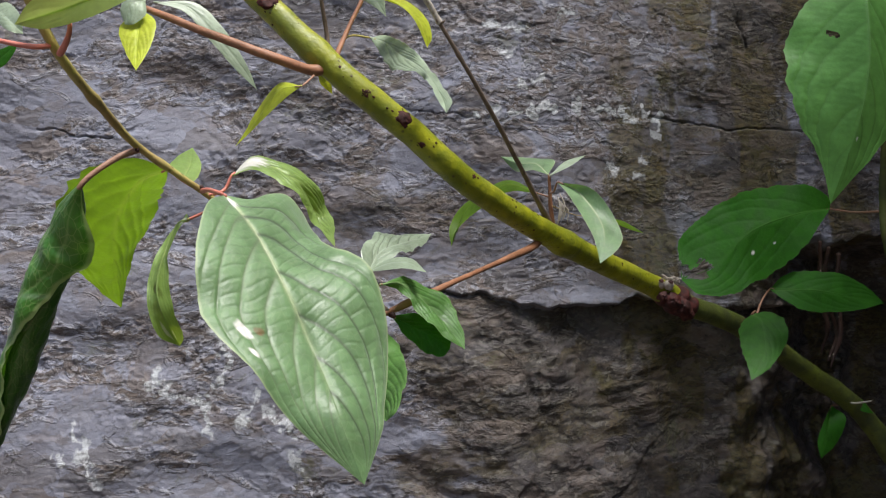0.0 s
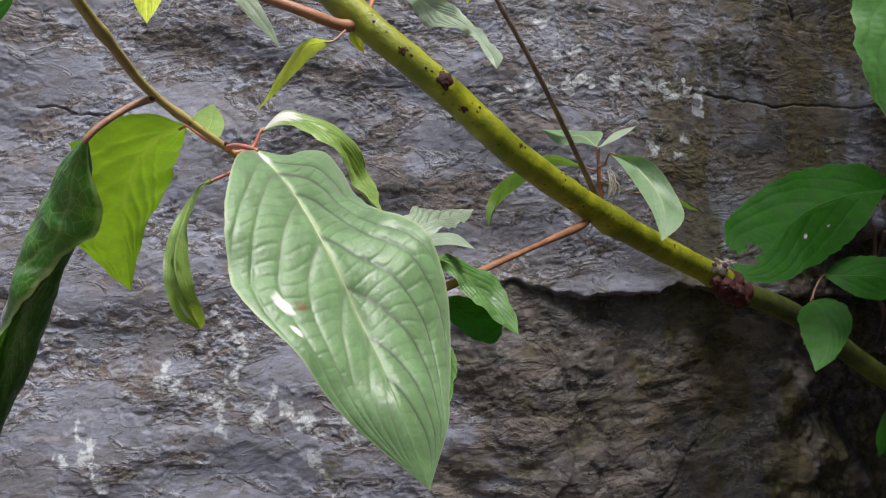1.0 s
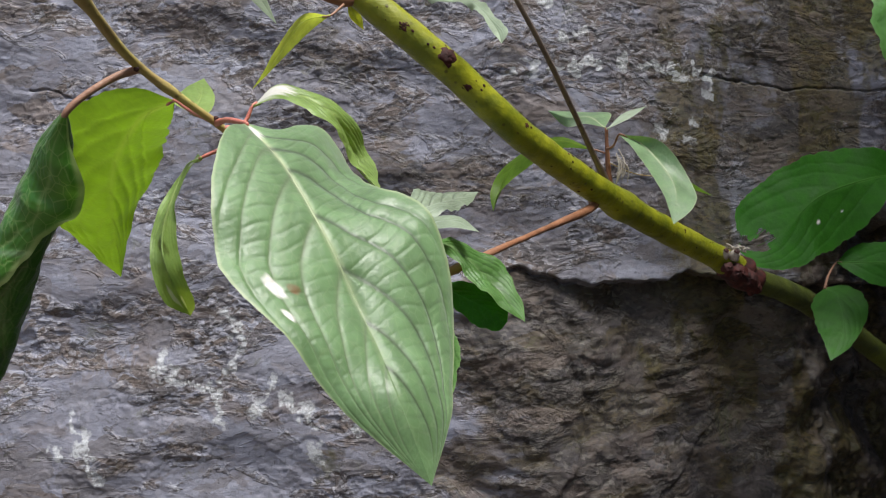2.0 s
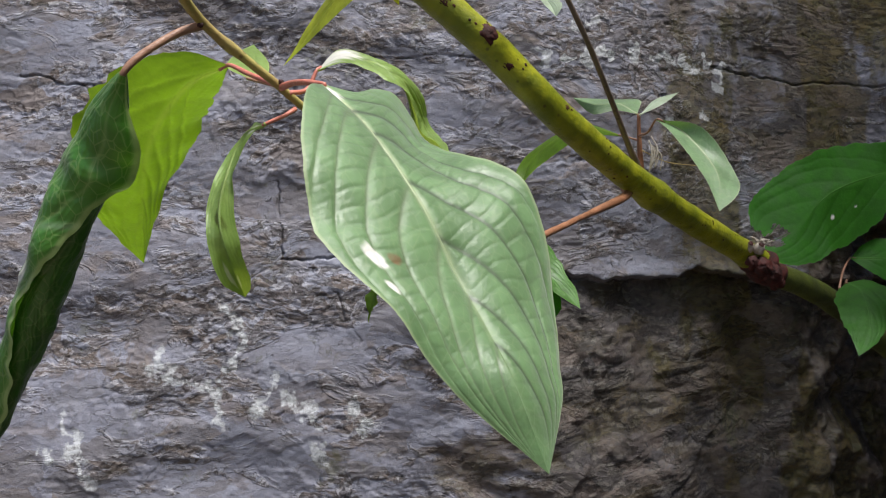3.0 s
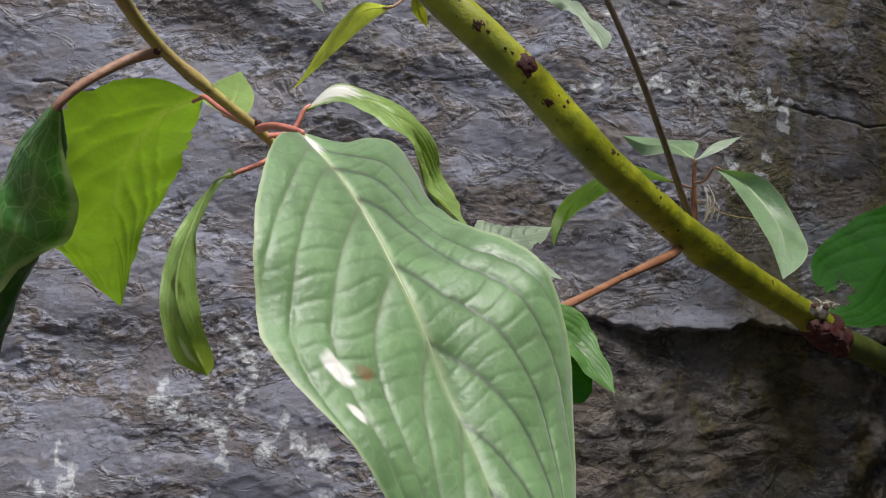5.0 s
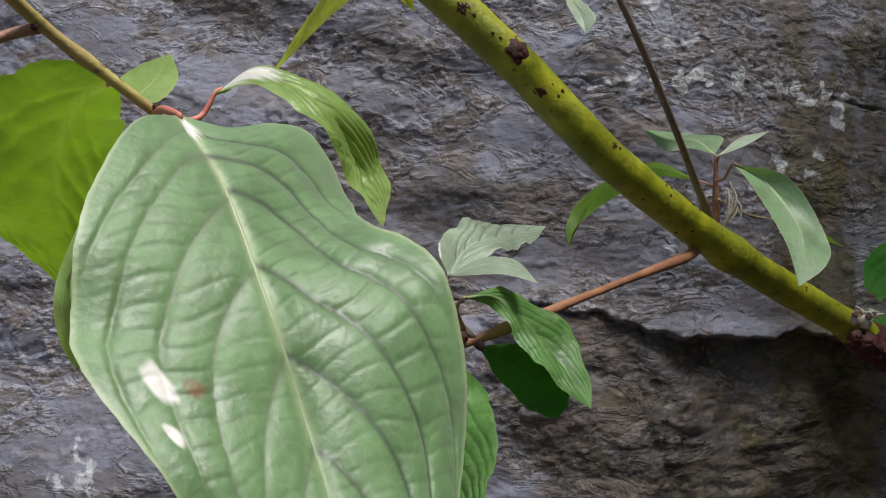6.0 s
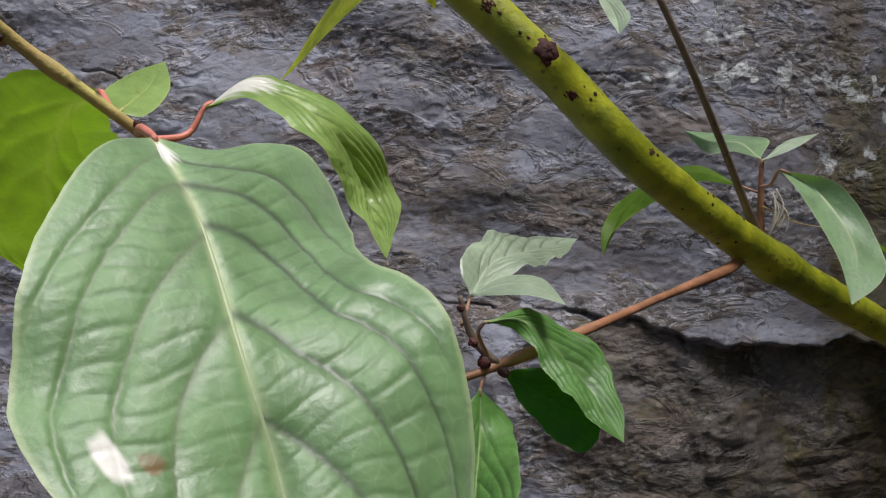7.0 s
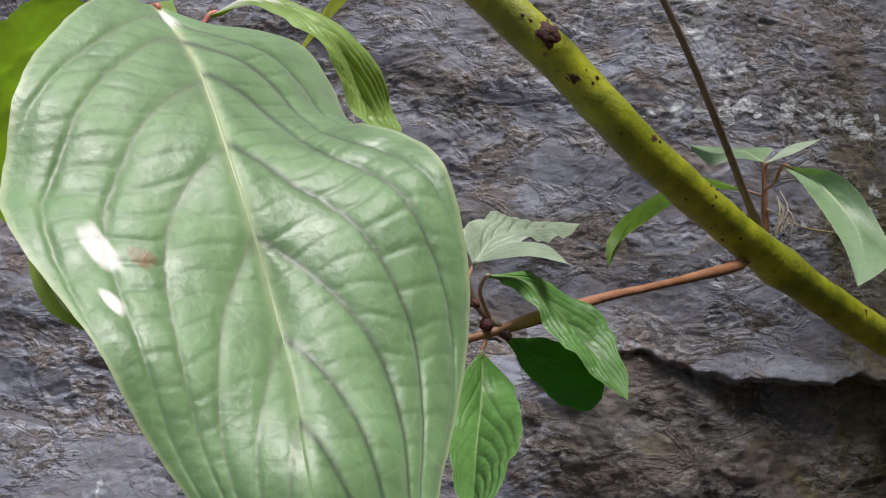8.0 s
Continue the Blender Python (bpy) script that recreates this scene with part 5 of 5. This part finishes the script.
leaf(shrub,
     [(0.2163, 0.6600, 1.1989), (0.2300, 0.6560, 1.1985), (0.2468, 0.6540, 1.1973), (0.2864, 0.6600, 1.1888)],
     [(0.2298, 0.6620, 1.2090), (0.2574, 0.6600, 1.2082), (0.2745, 0.6600, 1.2002)],
     [(0.2225, 0.6540, 1.1930), (0.2361, 0.6500, 1.1853), (0.2638, 0.6530, 1.1848)],
     LEAF_DEEP, "pointed dark green leaf", stalk=[(0.2020, 0.6400, 1.1830), (0.2090, 0.6520, 1.1920)], stalk_r=0.0008, ns=80, nw=24, pairs=5, quilt=0.0002, cup=-0.05, ribbed=0.3, jag=0.04, seed=27)
leaf(shrub,
     [(0.1869, 0.5930, 1.1878), (0.1880, 0.5780, 1.1840), (0.1850, 0.5620, 1.1700), (0.1737, 0.5480, 1.1565)],
     [(0.1960, 0.5850, 1.1890), (0.2010, 0.5750, 1.1825), (0.1960, 0.5650, 1.1715), (0.1850, 0.5540, 1.1620)],
     [(0.1780, 0.5850, 1.1820), (0.1740, 0.5720, 1.1750), (0.1735, 0.5560, 1.1640)],
     LEAF_PLAIN, "small pointed green leaf hanging below the stem", stalk=[(0.1950, 0.6200, 1.1800), (0.1930, 0.6080, 1.1880)], stalk_r=0.0008, ns=80, nw=24, pairs=5, quilt=0.0002, ribbed=0.4, jag=0.05, wave=0.0006, seed=28)
leaf(shrub,
     [(0.2560, 0.6700, 1.1250), (0.2500, 0.6600, 1.1130), (0.2440, 0.6560, 1.0950)],
     [(0.2620, 0.6620, 1.1180), (0.2550, 0.6600, 1.1030)], [(0.2500, 0.6620, 1.1200), (0.2430, 0.6580, 1.1060)],
     LEAF_DEEP, "small dark green leaf", stalk=[(0.2640, 0.6740, 1.1250)], stalk_r=0.0005, ns=30, nw=8, pairs=4, quilt=0.0003, seed=29)
leaf(shrub,
     [(0.2680, 0.6680, 1.1265), (0.2740, 0.6660, 1.1255), (0.2800, 0.6650, 1.1205)],
     [(0.2735, 0.6680, 1.1290)], [(0.2730, 0.6650, 1.1220)],
     LEAF_DEEP, "tiny green leaf", stalk=[(0.2640, 0.6720, 1.1245)], stalk_r=0.0004, ns=20, nw=5, pairs=3, quilt=0.0001, seed=30)


# ---- scars and knots on the stem ----
def lump_mesh(name, at, normal, size, flat=0.45, seed=0, long=1.0, along=(0.62, 0.5, -0.6)):
    """A low rough bump lying on a stem."""
    rng = np.random.RandomState(seed)
    z = unit(np.array(normal, float))
    x = np.array(along, float)
    x = unit(x - z * np.dot(x, z))
    y = np.cross(z, x)
    rows, cols = 8, 18
    verts, faces = [], []
    for i in range(rows):
        phi = math.pi / 2 * i / (rows - 1)
        for j in range(cols):
            th = 2 * math.pi * j / cols
            k = size * (1 + 0.14 * rng.randn())
            verts.append(np.array(at) + x * k * long * math.sin(phi + 0.001) * math.cos(th) + y * k * math.sin(phi + 0.001) * math.sin(th) + z * k * flat * math.cos(phi))
    for i in range(rows - 1):
        for j in range(cols):
            k = (j + 1) % cols
            faces.append((i * cols + j, i * cols + k, (i + 1) * cols + k, (i + 1) * cols + j))
    return mesh_from(name, verts, faces)


def on_main(s, turn, lift=0.9):
    """A place on the skin of the main stem: s along its curve, turned by that many degrees from the side that faces out."""
    c = spline(MAIN, 400)
    i = int(s * 399)
    t = unit(c[min(i + 1, 399)] - c[i - 1])
    out = np.array([0.0, -1.0, 0.25])
    out = unit(out - t * np.dot(out, t))
    side = np.cross(t, out)
    n = out * math.cos(radians(turn)) + side * math.sin(radians(turn))
    r = np.interp(s, np.linspace(0, 1, 9), STEM_R)
    return c[i] + n * r * lift, n, t


for s, turn, size, long in ((0.358, -6, 0.0032, 1.0), (0.439, -38, 0.0011, 1.0), (0.476, 4, 0.0014, 1.3), (0.514, -12, 0.0023, 1.3), (0.526, 4, 0.0009, 1.2), (0.543, 28, 0.0012, 1.6),
                            (0.558, -25, 0.0007, 1.2), (0.570, -27, 0.0006, 1.0), (0.604, -22, 0.0010, 1.3), (0.629, -6, 0.0006, 1.0), (0.740, 42, 0.0008, 1.4)):
    p, n, t = on_main(s, turn)
    part("knot", lump_mesh("knot", p, n, size * 1.3, 0.35, int(size * 1e5), long, t), SCAR, shrub, "dark brown bud scar")
rng = np.random.RandomState(7)
for k in range(90):
    s = 0.3 + 0.68 * rng.rand()
    p, n, t = on_main(s, rng.uniform(-95, 95), 0.97)
    part("lenticel", lump_mesh("lenticel", p, n, rng.uniform(0.0002, 0.00055), 0.6, k, rng.uniform(1, 1.6), t), SCAR, shrub)
part("collar", tube_mesh("collar", [(0.1345, 0.5775, 1.2010), (0.1420, 0.5840, 1.1975), (0.1520, 0.5930, 1.1930)], (0.0056, 0.0082, 0.0064), 26, 0.0006, 0.16, (), 21), SCAR, shrub, "dark red knotted collar where the stem was cut")
for at, size in (((0.1385, 0.5700, 1.1968), 0.0046), ((0.1440, 0.5750, 1.1935), 0.0050), ((0.1475, 0.5790, 1.1900), 0.0040), ((0.1335, 0.5685, 1.1990), 0.0030)):
    part("collar_lump", lump_mesh("collar_lump", at, (0.1, -1.0, 0.1), size, 0.8, int(size * 1e5), 1.1), SCAR, shrub, "dark red knot of healed bark")
for at, size in (((0.1322, 0.5680, 1.2066), 0.0021), ((0.1374, 0.5685, 1.2060), 0.0023)):
    axis = np.array([0.1, -0.75, 0.65])
    p = np.array(at)
    stub = part("cut_stub", tube_mesh("cut_stub", [tuple(p - axis * 0.003), tuple(p - axis * 0.001), tuple(p + axis * 0.0008)], (size, size * 1.1, size * 0.85), 16, 0.0004, 0.12, (), int(size * 1e5)), FIBRE, shrub, "pale torn stub of a cut shoot")
    part("pith", lump_mesh("pith", p + axis * 0.0019, axis, size * 0.55, 0.4, 5), SCAR, stub)
for k in range(16):
    a = rng.rand() * 2.4 - 0.6
    p = np.array([0.1350 + 0.008 * rng.rand(), 0.5730 - 0.004 * rng.rand(), 1.2060 + 0.003 * rng.rand()])
    d = np.array([0.0030 * rng.randn(), -0.002 * rng.rand(), 0.0022 * rng.rand()])
    part("fibre", tube_mesh("fibre", [tuple(p), tuple(p + d * 0.6 + np.array([0, 0, 0.0006])), tuple(p + d)], (0.0005, 0.0005, 0.0003), 6, 0.0008, 0.1, (), k), FIBRE, shrub)
# buds at the nodes of the twig, and the dead strands by the foot of the stem
for at, size in (((-0.0045, 0.4010, 1.2030), 0.0013), ((-0.0070, 0.3990, 1.2075), 0.0010), ((-0.0100, 0.3985, 1.2150), 0.0008), ((0.0000, 0.4020, 1.2010), 0.0011), ((-0.0503, 0.3162, 1.2446), 0.0006), ((-0.0653, 0.3028, 1.2548), 0.0006), ((-0.0238, 0.4262, 1.3010), 0.0010), ((0.0632, 0.4975, 1.2292), 0.0012)):
    part("bud", lump_mesh("bud", at, (0.1, -1.0, 0.2), size, 0.8, int(size * 1e5), 1.2), SCAR, shrub)
for k in range(3):
    x0, y0 = 0.257 + 0.004 * k, 0.688 - 0.004 * k
    pts = [(x0 + 0.004 * rng.randn() * j * 0.4, y0 + 0.002 * rng.randn(), 1.228 - 0.018 * j - 0.004 * k) for j in range(5)]
    part("dead_strand", tube_mesh("dead_strand", pts, (0.0011, 0.0015, 0.0012, 0.0016, 0.0006), 8, 0.0015, 0.3, (), 60 + k), TWIG_DEAD, shrub, "dry red-brown hanging strand")
part("dead_strand", tube_mesh("dead_strand", [(0.262, 0.668, 1.1285), (0.268, 0.662, 1.1275), (0.277, 0.660, 1.1290)], (0.0005, 0.0007, 0.0004), 8, 0.001, 0.2, (), 70), FIBRE, shrub, "pale dry leaf stalk")
for k in range(7):
    p = np.array([0.0722 + 0.0016 * rng.rand(), 0.5045 + 0.002 * rng.rand(), 1.2485 + 0.004 * rng.rand()])
    q = np.array([0.0735 + 0.0015 * rng.randn(), 0.5040, 1.2395 - 0.003 * rng.rand()])
    bow = np.array([0.0020 * rng.rand() + 0.0006, -0.001, 0.0])
    part("fibre", tube_mesh("fibre", [tuple(p), tuple(p * 0.55 + q * 0.45 + bow), tuple(q)], (0.00022, 0.00034, 0.00018), 6, 0.0008, 0.2, (), 80 + k), FIBRE, shrub)
# the peeling top of the grey twig
peeled = part("peeled_bark", tube_mesh("peeled_bark", [(0.0196, 0.4473, 1.3208), (0.0154, 0.4444, 1.3278), (0.0112, 0.4414, 1.3347), (0.0071, 0.4382, 1.3416)], (0.00115, 0.00125, 0.0012, 0.0011), 12, 0.0008, 0.12, ((0.03, 0.05, 0.35),), 90), FIBRE, shrub, "pale peeling bark on a dead twig end")
for dx, dz in ((0.0022, 0.0016), (-0.0016, 0.0024)):
    part("bud_scale", tube_mesh("bud_scale", [(0.0196, 0.4468, 1.3206), (0.0196 + dx * 0.7, 0.4460, 1.3206 + dz * 0.4), (0.0196 + dx, 0.4458, 1.3206 + dz)], (0.0007, 0.0006, 0.0002), 8, 0.0005, 0.1, (), 91), TWIG_GREY, peeled)
